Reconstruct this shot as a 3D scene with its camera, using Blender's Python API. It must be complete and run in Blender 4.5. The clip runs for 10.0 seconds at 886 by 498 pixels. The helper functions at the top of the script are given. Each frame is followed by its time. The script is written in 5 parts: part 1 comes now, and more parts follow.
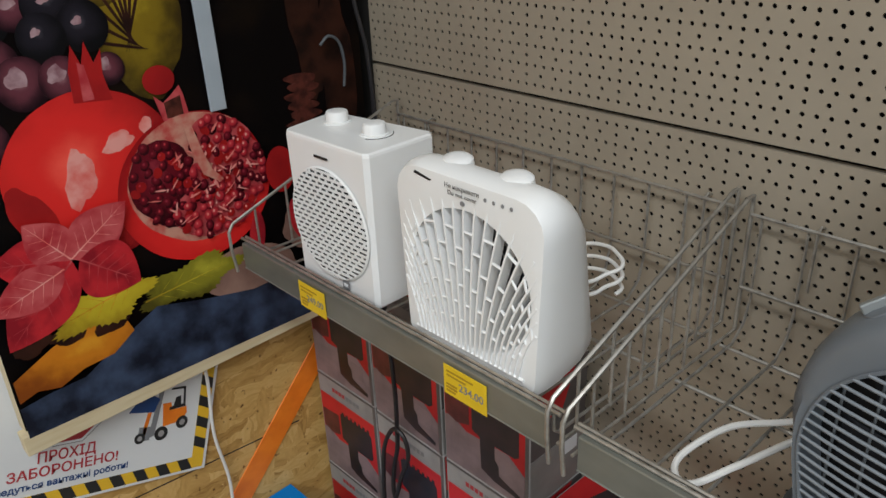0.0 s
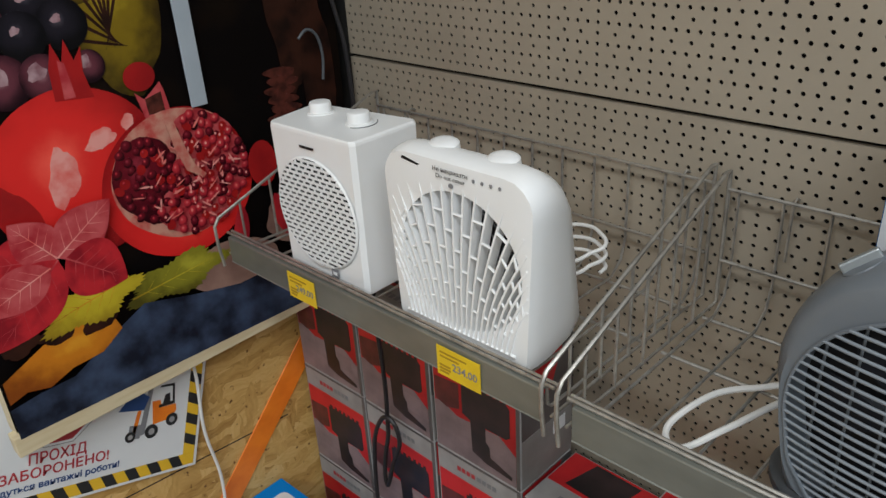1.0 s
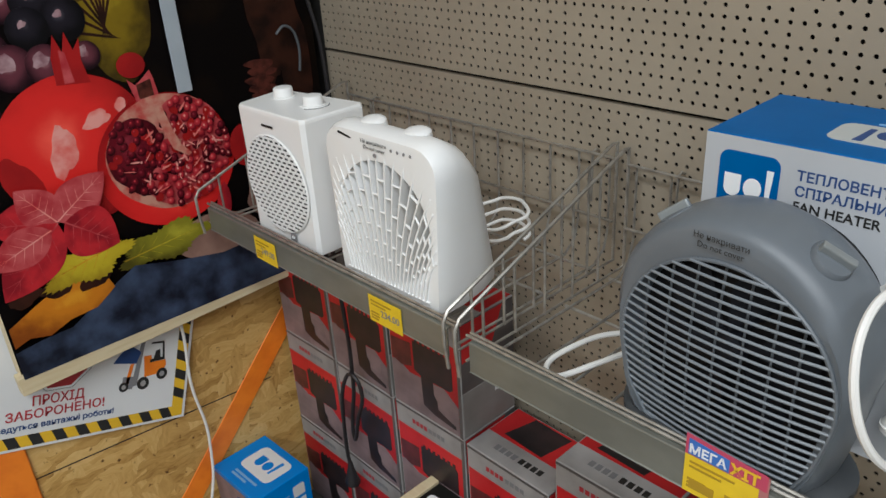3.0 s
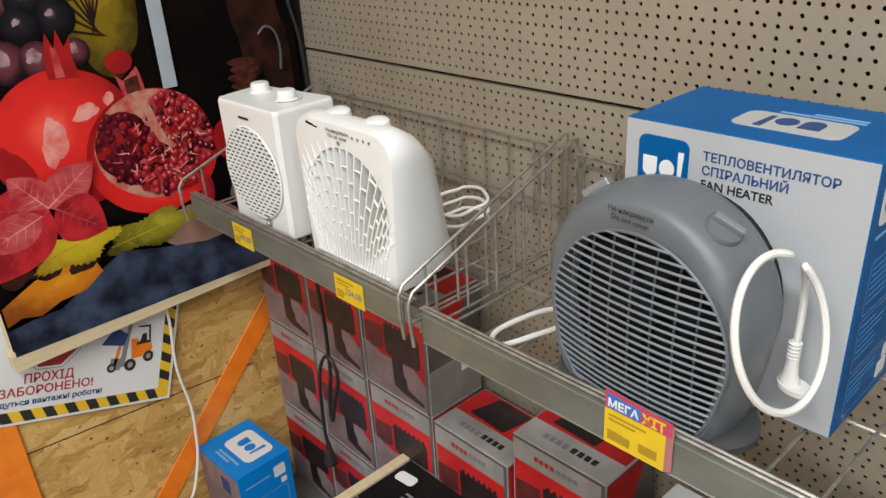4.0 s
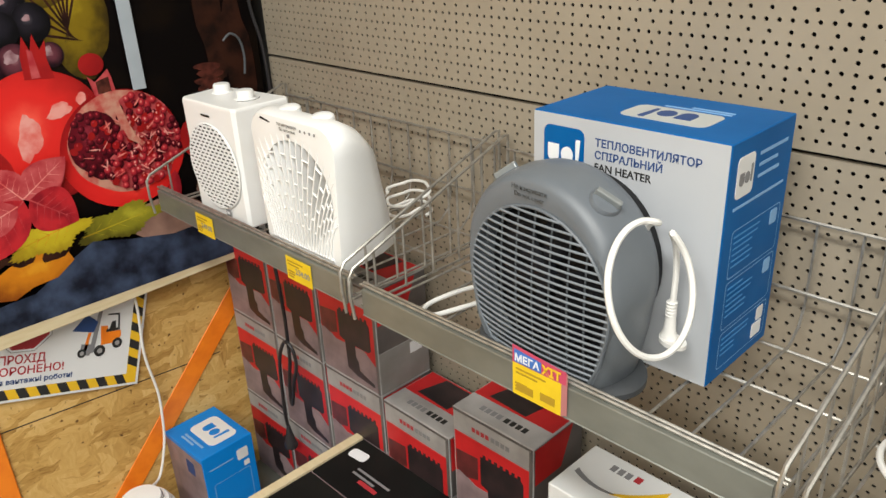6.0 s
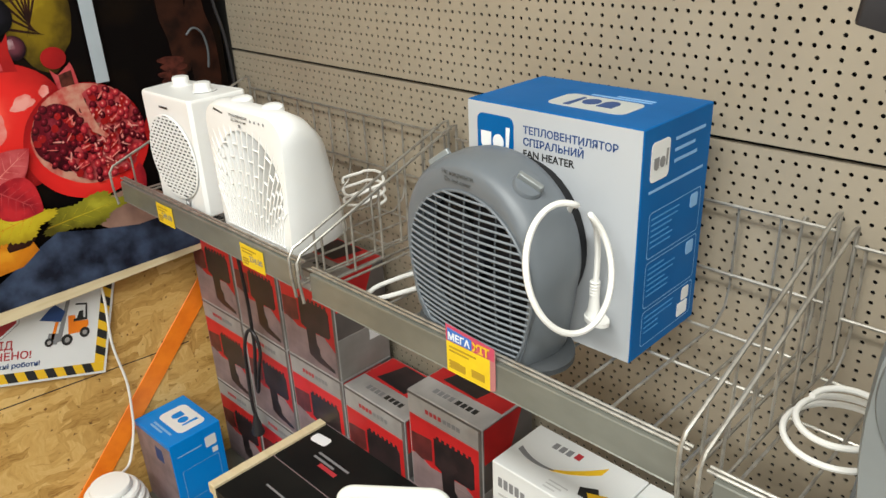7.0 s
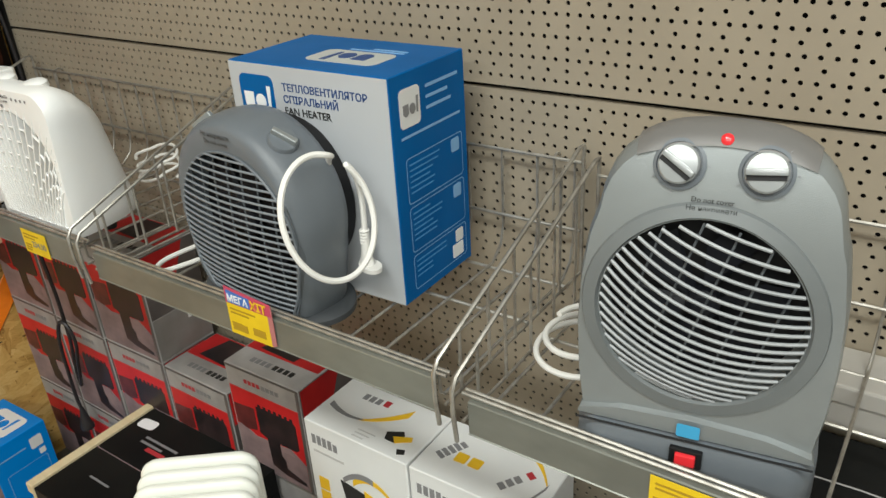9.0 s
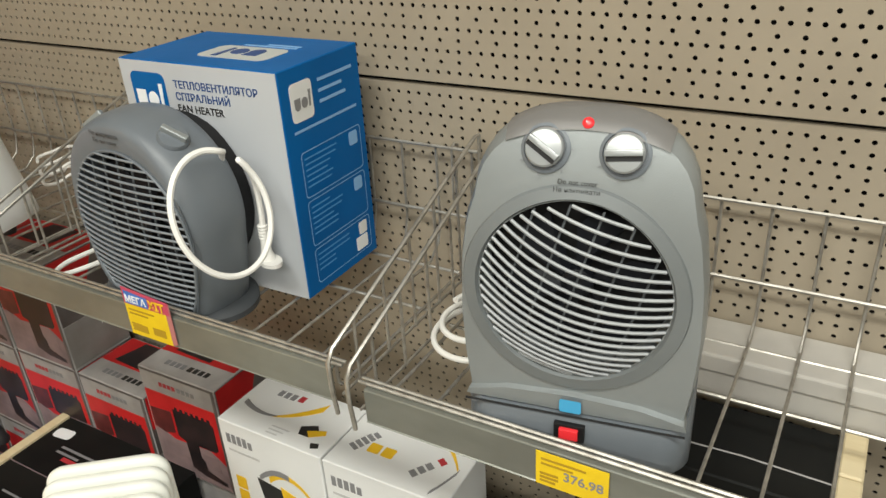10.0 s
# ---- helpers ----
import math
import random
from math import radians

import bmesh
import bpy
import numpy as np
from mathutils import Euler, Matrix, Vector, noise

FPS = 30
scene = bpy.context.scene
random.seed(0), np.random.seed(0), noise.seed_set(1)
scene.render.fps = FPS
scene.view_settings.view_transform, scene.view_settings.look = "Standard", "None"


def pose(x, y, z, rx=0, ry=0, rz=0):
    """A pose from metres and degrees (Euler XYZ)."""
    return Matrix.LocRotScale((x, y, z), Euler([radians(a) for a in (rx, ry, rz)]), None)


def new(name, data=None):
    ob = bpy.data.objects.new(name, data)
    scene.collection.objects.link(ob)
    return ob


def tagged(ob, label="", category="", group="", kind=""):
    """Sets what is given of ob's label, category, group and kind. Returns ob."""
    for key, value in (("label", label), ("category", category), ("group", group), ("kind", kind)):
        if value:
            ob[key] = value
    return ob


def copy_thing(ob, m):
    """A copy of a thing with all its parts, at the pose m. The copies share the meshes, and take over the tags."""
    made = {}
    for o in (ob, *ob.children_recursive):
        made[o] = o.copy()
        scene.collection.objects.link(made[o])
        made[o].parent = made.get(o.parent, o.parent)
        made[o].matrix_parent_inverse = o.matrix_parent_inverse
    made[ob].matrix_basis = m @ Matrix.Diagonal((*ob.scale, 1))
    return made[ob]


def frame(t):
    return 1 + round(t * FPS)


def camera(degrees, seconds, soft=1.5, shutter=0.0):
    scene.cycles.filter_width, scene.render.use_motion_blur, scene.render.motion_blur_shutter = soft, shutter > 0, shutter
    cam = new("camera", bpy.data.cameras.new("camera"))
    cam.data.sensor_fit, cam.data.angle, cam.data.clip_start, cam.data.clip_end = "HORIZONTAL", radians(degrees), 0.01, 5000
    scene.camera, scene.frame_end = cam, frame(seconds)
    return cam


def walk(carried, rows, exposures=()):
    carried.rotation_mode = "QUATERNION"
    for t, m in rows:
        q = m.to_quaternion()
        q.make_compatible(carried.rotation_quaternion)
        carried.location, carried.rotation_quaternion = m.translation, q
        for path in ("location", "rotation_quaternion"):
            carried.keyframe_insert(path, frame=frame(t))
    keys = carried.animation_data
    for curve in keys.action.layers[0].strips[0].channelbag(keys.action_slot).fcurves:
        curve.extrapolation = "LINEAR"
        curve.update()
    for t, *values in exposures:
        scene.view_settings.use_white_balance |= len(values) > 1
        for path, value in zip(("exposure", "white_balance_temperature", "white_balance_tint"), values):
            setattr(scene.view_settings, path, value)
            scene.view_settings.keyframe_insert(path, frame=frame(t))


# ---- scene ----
cam = camera(59.6, 10.0)
METRES, EYE, TILT, LEAN, TURN = 0.74, 1.5, 0.0, 0.0, 47.7
ROWS = [
    (0.0, 0.0, 0.0, 0.0, -1.07, -26.01, 2.19),
    (0.5, -0.0221, -0.0051, -0.0053, -2.35, -26.33, 2.51),
    (1.0, -0.0245, -0.0287, -0.0091, -3.7, -26.27, 3.1),
    (1.5, 0.0127, -0.067, -0.0076, -3.13, -26.26, 3.28),
    (2.0, 0.0661, -0.115, -0.0032, -1.92, -26.26, 3.34),
    (2.5, 0.101, -0.1724, -0.0016, -0.78, -26.07, 3.13),
    (3.0, 0.1339, -0.2324, 0.0016, -1.3, -25.88, 3.27),
    (4.5, 0.2149, -0.3994, 0.0019, -1.08, -24.88, 2.87),
    (5.0, 0.2052, -0.4428, 0.0002, -2.99, -24.24, 2.57),
    (6.5, 0.3346, -0.5396, 0.0059, -2.0, -24.35, 2.33),
    (7.0, 0.3721, -0.5643, 0.0025, -2.93, -24.6, 2.38),
    (7.5, 0.4046, -0.5807, 0.0003, -4.51, -24.8, 2.61),
    (8.0, 0.4437, -0.5953, -0.0093, -7.31, -25.73, 2.96),
    (8.5, 0.4858, -0.6099, -0.0177, -10.39, -26.55, 3.14),
    (9.0, 0.5259, -0.6284, -0.024, -13.49, -26.99, 3.14),
    (9.5, 0.5618, -0.646, -0.0287, -15.89, -27.24, 3.21),
    (10.0, 0.5882, -0.6669, -0.0305, -18.11, -27.4, 3.08),
]
# the clip's camera brightens and warms its picture on the way
LOOKS = [
    (0.0, -0.78, 5800, 7), (2.0, -0.80, 5650, 6), (3.2, -0.66, 5800, 7), (4.4, -0.24, 6250, 9),
    (5.2, -0.16, 6350, 8), (6.5, -0.07, 6300, 6), (7.5, -0.02, 6150, 3), (8.2, -0.40, 6100, 2), (8.7, -0.46, 6150, 2), (9.2, -0.37, 6250, 3), (10.0, -0.33, 6450, 4),
]
walk(cam, [(t, pose(0, 0, EYE, TILT, LEAN, TURN) @ pose(METRES * x, METRES * y, METRES * z, 90 + pitch, roll, yaw)) for t, x, y, z, yaw, pitch, roll in ROWS], LOOKS)

# ---------------------------------------------------------------- light
world = bpy.data.worlds.new("shop_air")
scene.world = world
world.use_nodes = True
world.node_tree.nodes["Background"].inputs[0].default_value = (0.95, 0.97, 1.0, 1)
world.node_tree.nodes["Background"].inputs[1].default_value = 0.05


def ceiling_tube(x, y, z, length, width, power, turn=0.0, color=(1.0, 0.96, 0.90)):
    data = bpy.data.lights.new("ceiling_lamp", "AREA")
    data.shape, data.size, data.size_y, data.energy, data.color = "RECTANGLE", length, width, power, color
    ob = new("ceiling_lamp", data)
    ob.matrix_world = pose(x, y, z, 0, 0, turn)
    return ob


ceiling_tube(0.95, -0.65, 2.95, 2.6, 0.4, 96)
ceiling_tube(1.15, -2.2, 2.95, 2.6, 0.4, 104)


# ---------------------------------------------------------------- materials
def material(name, base, rough=0.5, metal=0.0, second=None, scale=20.0, detail=4.0, mix=0.5, bump=0.0, bump_scale=200.0,
             stretch=(1, 1, 1), coat=0.0, per_object=0.0, spread=(0.4, 0.65), trans=0.0, spec=0.5):
    m = bpy.data.materials.new(name)
    m.use_nodes = True
    nt = m.node_tree
    b = nt.nodes["Principled BSDF"]
    b.inputs["Base Color"].default_value = (*base, 1)
    b.inputs["Roughness"].default_value = rough
    b.inputs["Metallic"].default_value = metal
    b.inputs["Coat Weight"].default_value = coat
    b.inputs["Coat Roughness"].default_value = 0.15
    b.inputs["Specular IOR Level"].default_value = spec
    b.inputs["Transmission Weight"].default_value = trans
    tc = nt.nodes.new("ShaderNodeTexCoord")
    mp = nt.nodes.new("ShaderNodeMapping")
    mp.inputs["Scale"].default_value = stretch
    nt.links.new(tc.outputs["Object"], mp.inputs["Vector"])
    color_out = None
    if second is not None:
        n = nt.nodes.new("ShaderNodeTexNoise")
        n.inputs["Scale"].default_value, n.inputs["Detail"].default_value = scale, detail
        nt.links.new(mp.outputs[0], n.inputs["Vector"])
        r = nt.nodes.new("ShaderNodeMapRange")
        r.inputs["From Min"].default_value, r.inputs["From Max"].default_value = spread
        r.inputs["To Max"].default_value = mix * 2
        nt.links.new(n.outputs["Fac"], r.inputs["Value"])
        mx = nt.nodes.new("ShaderNodeMix")
        mx.data_type = "RGBA"
        mx.inputs["A"].default_value, mx.inputs["B"].default_value = (*base, 1), (*second, 1)
        nt.links.new(r.outputs[0], mx.inputs["Factor"])
        color_out = mx.outputs["Result"]
        rr = nt.nodes.new("ShaderNodeMapRange")
        rr.inputs["To Min"].default_value, rr.inputs["To Max"].default_value = max(rough - 0.08, 0.02), min(rough + 0.1, 1)
        nt.links.new(n.outputs["Fac"], rr.inputs["Value"])
        nt.links.new(rr.outputs[0], b.inputs["Roughness"])
    if per_object:
        info = nt.nodes.new("ShaderNodeObjectInfo")
        hsv = nt.nodes.new("ShaderNodeHueSaturation")
        if color_out is None:
            hsv.inputs["Color"].default_value = (*base, 1)
        else:
            nt.links.new(color_out, hsv.inputs["Color"])
        vr = nt.nodes.new("ShaderNodeMapRange")
        vr.inputs["To Min"].default_value, vr.inputs["To Max"].default_value = 1 - per_object, 1 + per_object
        nt.links.new(info.outputs["Random"], vr.inputs["Value"])
        nt.links.new(vr.outputs[0], hsv.inputs["Value"])
        color_out = hsv.outputs[0]
    if color_out is not None:
        nt.links.new(color_out, b.inputs["Base Color"])
    if bump:
        n2 = nt.nodes.new("ShaderNodeTexNoise")
        n2.inputs["Scale"].default_value, n2.inputs["Detail"].default_value = bump_scale, 3
        nt.links.new(mp.outputs[0], n2.inputs["Vector"])
        bp = nt.nodes.new("ShaderNodeBump")
        bp.inputs["Strength"].default_value, bp.inputs["Distance"].default_value = bump, 0.002
        nt.links.new(n2.outputs["Fac"], bp.inputs["Height"])
        nt.links.new(bp.outputs[0], b.inputs["Normal"])
    return m


BOARD = material("beige_paint", (0.34, 0.292, 0.222), 0.45, second=(0.29, 0.248, 0.188), scale=6, mix=0.35, bump=0.08, bump_scale=350)
DARK = material("shade_and_joint", (0.012, 0.011, 0.010), 0.8)
CHROME = material("zinc_wire", (0.44, 0.42, 0.38), 0.40, 0.70, second=(0.30, 0.282, 0.25), scale=60, mix=0.5)
STEEL = material("galvanised_strip", (0.25, 0.258, 0.23), 0.38, 0.5, second=(0.195, 0.20, 0.178), scale=9, mix=0.45, stretch=(1, 1, 2), bump=0.04, bump_scale=60)
WHITE_PL = material("white_plastic", (0.86, 0.87, 0.87), 0.38, second=(0.84, 0.84, 0.82), scale=9, mix=0.4, bump=0.05, bump_scale=900)
IVORY_PL = material("ivory_plastic", (0.82, 0.83, 0.78), 0.4, second=(0.77, 0.78, 0.72), scale=9, mix=0.4, bump=0.05, bump_scale=900)
GREY_PL = material("grey_plastic", (0.140, 0.158, 0.178), 0.38, second=(0.124, 0.140, 0.159), scale=12, mix=0.5, bump=0.10, bump_scale=1200)
GREY_LT = material("light_grey_plastic", (0.29, 0.312, 0.318), 0.34, 0.45, second=(0.265, 0.285, 0.29), scale=12, mix=0.5, bump=0.10, bump_scale=1200)
GREY_DK = material("shadow_grey_plastic", (0.16, 0.155, 0.15), 0.40, second=(0.14, 0.135, 0.13), scale=12, mix=0.5)
COLLAR = material("mid_grey_plastic", (0.185, 0.20, 0.205), 0.40, 0.25, second=(0.17, 0.185, 0.19), scale=12, mix=0.5)
SLAT_GREY = material("grey_slat_plastic", (0.215, 0.24, 0.268), 0.38, second=(0.19, 0.212, 0.238), scale=30, mix=0.4)
STAY = material("dark_stay_plastic", (0.09, 0.10, 0.11), 0.45)
SILVER_PL = material("silver_slat_plastic", (0.31, 0.325, 0.335), 0.36, second=(0.24, 0.253, 0.268), scale=30, mix=0.4)
BLACK = material("black_plastic_and_shade", (0.008, 0.008, 0.009), 0.5, second=(0.013, 0.013, 0.014), scale=30, mix=0.5, spec=0.25)
BLACK_RUB = material("black_rubber", (0.018, 0.016, 0.018), 0.5)
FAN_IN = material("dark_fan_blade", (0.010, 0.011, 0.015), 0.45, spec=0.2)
RED_LED = material("red_lens", (0.75, 0.03, 0.04), 0.25, coat=0.5)
KNOB = material("clear_grey_knob", (0.27, 0.285, 0.29), 0.2, 0.1, coat=0.6)
CYAN = material("cyan_sticker", (0.06, 0.34, 0.60), 0.5)
BLUE = material("blue_carton", (0.0015, 0.105, 0.34), 0.45, second=(0.0015, 0.092, 0.30), scale=8, mix=0.5, bump=0.03, spec=0.15)
BLUE_LT = material("bright_blue_carton", (0.006, 0.22, 0.68), 0.42, second=(0.005, 0.19, 0.60), scale=8, mix=0.5, spec=0.3)
WHITE_CB = material("white_carton", (0.74, 0.75, 0.75), 0.5, second=(0.68, 0.69, 0.69), scale=7, mix=0.4, bump=0.03, spec=0.3)
WHITE_INK = material("white_ink", (0.80, 0.82, 0.84), 0.5)
PALE_BLUE = material("pale_blue_ink", (0.22, 0.42, 0.70), 0.5)
NAVY = material("navy_ink", (0.02, 0.06, 0.20), 0.5)
GREY_INK = material("grey_ink", (0.22, 0.22, 0.23), 0.5)
BLACK_INK = material("black_ink", (0.02, 0.02, 0.02), 0.5)
RED_INK = material("red_ink", (0.42, 0.03, 0.04), 0.5)
TAG = material("yellow_price_card", (0.78, 0.55, 0.01), 0.5, second=(0.70, 0.48, 0.01), scale=30, mix=0.4)
TAG_INK = material("brown_faded_ink", (0.40, 0.25, 0.01), 0.6)
WW_RED = material("red_carton", (0.56, 0.022, 0.024), 0.42, second=(0.42, 0.014, 0.018), scale=10, mix=0.5, spec=0.35, per_object=0.12)
WW_PINK = material("pink_grey_carton", (0.29, 0.21, 0.22), 0.45, second=(0.20, 0.15, 0.16), scale=20, mix=0.5, per_object=0.08)
WW_GREY = material("grey_carton", (0.40, 0.388, 0.384), 0.45, second=(0.30, 0.288, 0.284), scale=14, mix=0.5, per_object=0.08)
WW_SIDE = material("dark_grey_carton", (0.10, 0.09, 0.088), 0.45, second=(0.14, 0.125, 0.12), scale=14, mix=0.5)
WW_DARK = material("dark_print", (0.018, 0.014, 0.016), 0.4, second=(0.040, 0.024, 0.026), scale=25, mix=0.5)
WW_BROWN = material("maroon_print", (0.16, 0.03, 0.03), 0.4, second=(0.09, 0.02, 0.02), scale=25, mix=0.5)
YELLOW = material("yellow_ink", (0.78, 0.48, 0.02), 0.45)
LATH = material("pale_pine", (0.66, 0.56, 0.36), 0.6, second=(0.58, 0.47, 0.28), scale=22, mix=0.35, stretch=(0.6, 3, 5), bump=0.15, bump_scale=80)
ORANGE = material("orange_strap", (0.90, 0.24, 0.012), 0.45, second=(0.78, 0.18, 0.008), scale=20, mix=0.5)
CABLE = material("white_cable", (0.78, 0.77, 0.74), 0.4)
PANEL_DK = material("black_gloss_carton", (0.007, 0.0075, 0.0075), 0.5, second=(0.012, 0.012, 0.011), scale=6, mix=0.5, spec=0.12)
CONCRETE = material("floor_concrete", (0.28, 0.26, 0.23), 0.6, second=(0.22, 0.20, 0.18), scale=4, mix=0.5)
PAINT_W = material("shop_wall_paint", (0.36, 0.35, 0.33), 0.7, second=(0.31, 0.30, 0.28), scale=2, mix=0.5)
CEIL_W = material("ceiling_paint", (0.62, 0.61, 0.59), 0.8, second=(0.56, 0.55, 0.53), scale=2, mix=0.5)


def osb_material():
    """Pressed wood strands: overlapping flakes lying in three directions, each with its own tone and grain, and dark flecks."""
    m = material("osb_board", (0.44, 0.27, 0.09), 0.6, spec=0.3)
    nt = m.node_tree
    b = nt.nodes["Principled BSDF"]
    tc = nt.nodes.new("ShaderNodeTexCoord")
    warp = nt.nodes.new("ShaderNodeTexNoise")
    warp.inputs["Scale"].default_value = 14
    nt.links.new(tc.outputs["Object"], warp.inputs["Vector"])
    off = nt.nodes.new("ShaderNodeVectorMath")
    off.operation = "MULTIPLY_ADD"
    off.inputs[1].default_value = (0.05, 0.05, 0.05)
    nt.links.new(warp.outputs["Color"], off.inputs[0])
    nt.links.new(tc.outputs["Object"], off.inputs[2])
    flakes = []
    for scale, turn in (((1, 11, 46), 0.62), ((1, 42, 13), -0.25), ((1, 13, 52), -0.80)):
        mp = nt.nodes.new("ShaderNodeMapping")
        mp.inputs["Scale"].default_value, mp.inputs["Rotation"].default_value = scale, (turn, 0, 0)
        nt.links.new(off.outputs[0], mp.inputs[0])
        v = nt.nodes.new("ShaderNodeTexVoronoi")
        v.inputs["Scale"].default_value = 1.0
        nt.links.new(mp.outputs[0], v.inputs["Vector"])
        sep = nt.nodes.new("ShaderNodeSeparateColor")
        nt.links.new(v.outputs["Color"], sep.inputs[0])
        n = nt.nodes.new("ShaderNodeTexNoise")
        n.inputs["Scale"].default_value, n.inputs["Detail"].default_value = 4.0, 4
        nt.links.new(mp.outputs[0], n.inputs["Vector"])
        blend = nt.nodes.new("ShaderNodeMix")
        blend.inputs["Factor"].default_value = 0.55
        nt.links.new(sep.outputs[0], blend.inputs["A"])
        nt.links.new(n.outputs["Fac"], blend.inputs["B"])
        flakes.append((blend.outputs["Result"], sep.outputs[1]))
    tone = flakes[0][0]
    for k in (1, 2):
        step = nt.nodes.new("ShaderNodeMath")
        step.operation = "GREATER_THAN"
        step.inputs[1].default_value = 0.5
        nt.links.new(flakes[k][1], step.inputs[0])
        mx = nt.nodes.new("ShaderNodeMix")
        nt.links.new(step.outputs[0], mx.inputs["Factor"])
        nt.links.new(tone, mx.inputs["A"])
        nt.links.new(flakes[k][0], mx.inputs["B"])
        tone = mx.outputs["Result"]
    ramp = nt.nodes.new("ShaderNodeValToRGB")
    e = ramp.color_ramp.elements
    e[0].position, e[0].color = 0.12, (0.22, 0.10, 0.022, 1)
    e[1].position, e[1].color = 0.85, (0.72, 0.49, 0.19, 1)
    for p, c in ((0.30, (0.46, 0.265, 0.070, 1)), (0.55, (0.60, 0.37, 0.115, 1))):
        e.new(p).color = c
    nt.links.new(tone, ramp.inputs[0])
    fleck = nt.nodes.new("ShaderNodeTexNoise")
    fleck.inputs["Scale"].default_value, fleck.inputs["Detail"].default_value = 75, 2
    nt.links.new(tc.outputs["Object"], fleck.inputs["Vector"])
    fr = nt.nodes.new("ShaderNodeMapRange")
    fr.inputs["From Min"].default_value, fr.inputs["From Max"].default_value = 0.66, 0.74
    nt.links.new(fleck.outputs["Fac"], fr.inputs["Value"])
    dark = nt.nodes.new("ShaderNodeMix")
    dark.data_type = "RGBA"
    dark.inputs["B"].default_value = (0.13, 0.055, 0.014, 1)
    nt.links.new(fr.outputs[0], dark.inputs["Factor"])
    nt.links.new(ramp.outputs[0], dark.inputs["A"])
    nt.links.new(dark.outputs["Result"], b.inputs["Base Color"])
    bp = nt.nodes.new("ShaderNodeBump")
    bp.inputs["Strength"].default_value, bp.inputs["Distance"].default_value = 0.25, 0.003
    nt.links.new(tone, bp.inputs["Height"])
    nt.links.new(bp.outputs[0], b.inputs["Normal"])
    return m


OSB = osb_material()


# ---------------------------------------------------------------- mesh tools
def thing(name, at, label, category, group="", kind="", turn=0.0):
    ob = new(name)
    ob.empty_display_size = 0.05
    ob.matrix_world = pose(*at, 0, 0, turn)
    return tagged(ob, label, category, group, kind)


def part(name, bm, mat, parent=None, label="", smooth=False, m=None):
    if isinstance(bm, bmesh.types.BMesh):
        me = bpy.data.meshes.new(name)
        bmesh.ops.recalc_face_normals(bm, faces=bm.faces)
        bm.to_mesh(me)
        bm.free()
    else:
        me = bm
    if mat is not None and not me.materials:
        me.materials.append(mat)
    if smooth:
        me.shade_smooth()
        me.set_sharp_from_angle(angle=radians(38))
    ob = new(name, me)
    if parent is not None:
        ob.parent = parent
    if m is not None:
        ob.matrix_basis = m
    return tagged(ob, label)


def block(x0, x1, y0, y1, z0, z1, bevel=0.0, seg=2, bm=None):
    own = bmesh.new()
    bmesh.ops.create_cube(own, size=1)
    for v in own.verts:
        v.co = Vector((x0 + (v.co.x + 0.5) * (x1 - x0), y0 + (v.co.y + 0.5) * (y1 - y0), z0 + (v.co.z + 0.5) * (z1 - z0)))
    if bevel:
        bmesh.ops.bevel(own, geom=own.edges[:], offset=bevel, segments=seg, profile=0.5, affect="EDGES")
    if bm is None:
        return own
    return merge(bm, own)


def merge(bm, other):
    me = bpy.data.meshes.new("join")
    other.to_mesh(me)
    other.free()
    bm.from_mesh(me)
    bpy.data.meshes.remove(me)
    return bm


def wire(points, r, seg=6, bm=None, closed=False):
    """A round wire along points."""
    bm = bm or bmesh.new()
    pts = [Vector(p) for p in points]
    n = len(pts)
    rings, ref = [], None
    for i, p in enumerate(pts):
        a = pts[(i - 1) % n] if (closed or i) else p
        c = pts[(i + 1) % n] if (closed or i < n - 1) else p
        d = (c - a).normalized()
        if ref is None:
            ref = d.orthogonal().normalized()
        ref = (ref - d * ref.dot(d)).normalized()
        side = d.cross(ref)
        rings.append([bm.verts.new(p + r * (math.cos(k * math.tau / seg) * ref + math.sin(k * math.tau / seg) * side)) for k in range(seg)])
    for i in range(n if closed else n - 1):
        a, c = rings[i], rings[(i + 1) % n]
        for k in range(seg):
            bm.faces.new((a[k], a[(k + 1) % seg], c[(k + 1) % seg], c[k]))
    if not closed:
        bm.faces.new(rings[0][::-1])
        bm.faces.new(rings[-1])
    return bm


def smooth_path(points, steps=8, closed=False):
    """Catmull-Rom through the points."""
    p = [Vector(q) for q in points]
    n = len(p)
    out = []
    for i in range(n if closed else n - 1):
        if closed:
            a, b, c, d = p[(i - 1) % n], p[i], p[(i + 1) % n], p[(i + 2) % n]
        else:
            a, b, c, d = p[max(i - 1, 0)], p[i], p[i + 1], p[min(i + 2, n - 1)]
        for k in range(steps):
            t = k / steps
            out.append(0.5 * ((2 * b) + (c - a) * t + (2 * a - 5 * b + 4 * c - d) * t * t + (3 * b - a - 3 * c + d) * t ** 3))
    if not closed:
        out.append(p[-1])
    return out


def flat(points, depth=0.0006):
    """A thin plate with the outline points (u, v), in the plane y = 0 facing -y: u is x, v is z."""
    bm = bmesh.new()
    a = [bm.verts.new((u, -depth, v)) for u, v in points]
    b = [bm.verts.new((u, 0, v)) for u, v in points]
    bm.faces.new(a)
    n = len(points)
    for i in range(n):
        bm.faces.new((a[i], b[i], b[(i + 1) % n], a[(i + 1) % n]))
    return bm


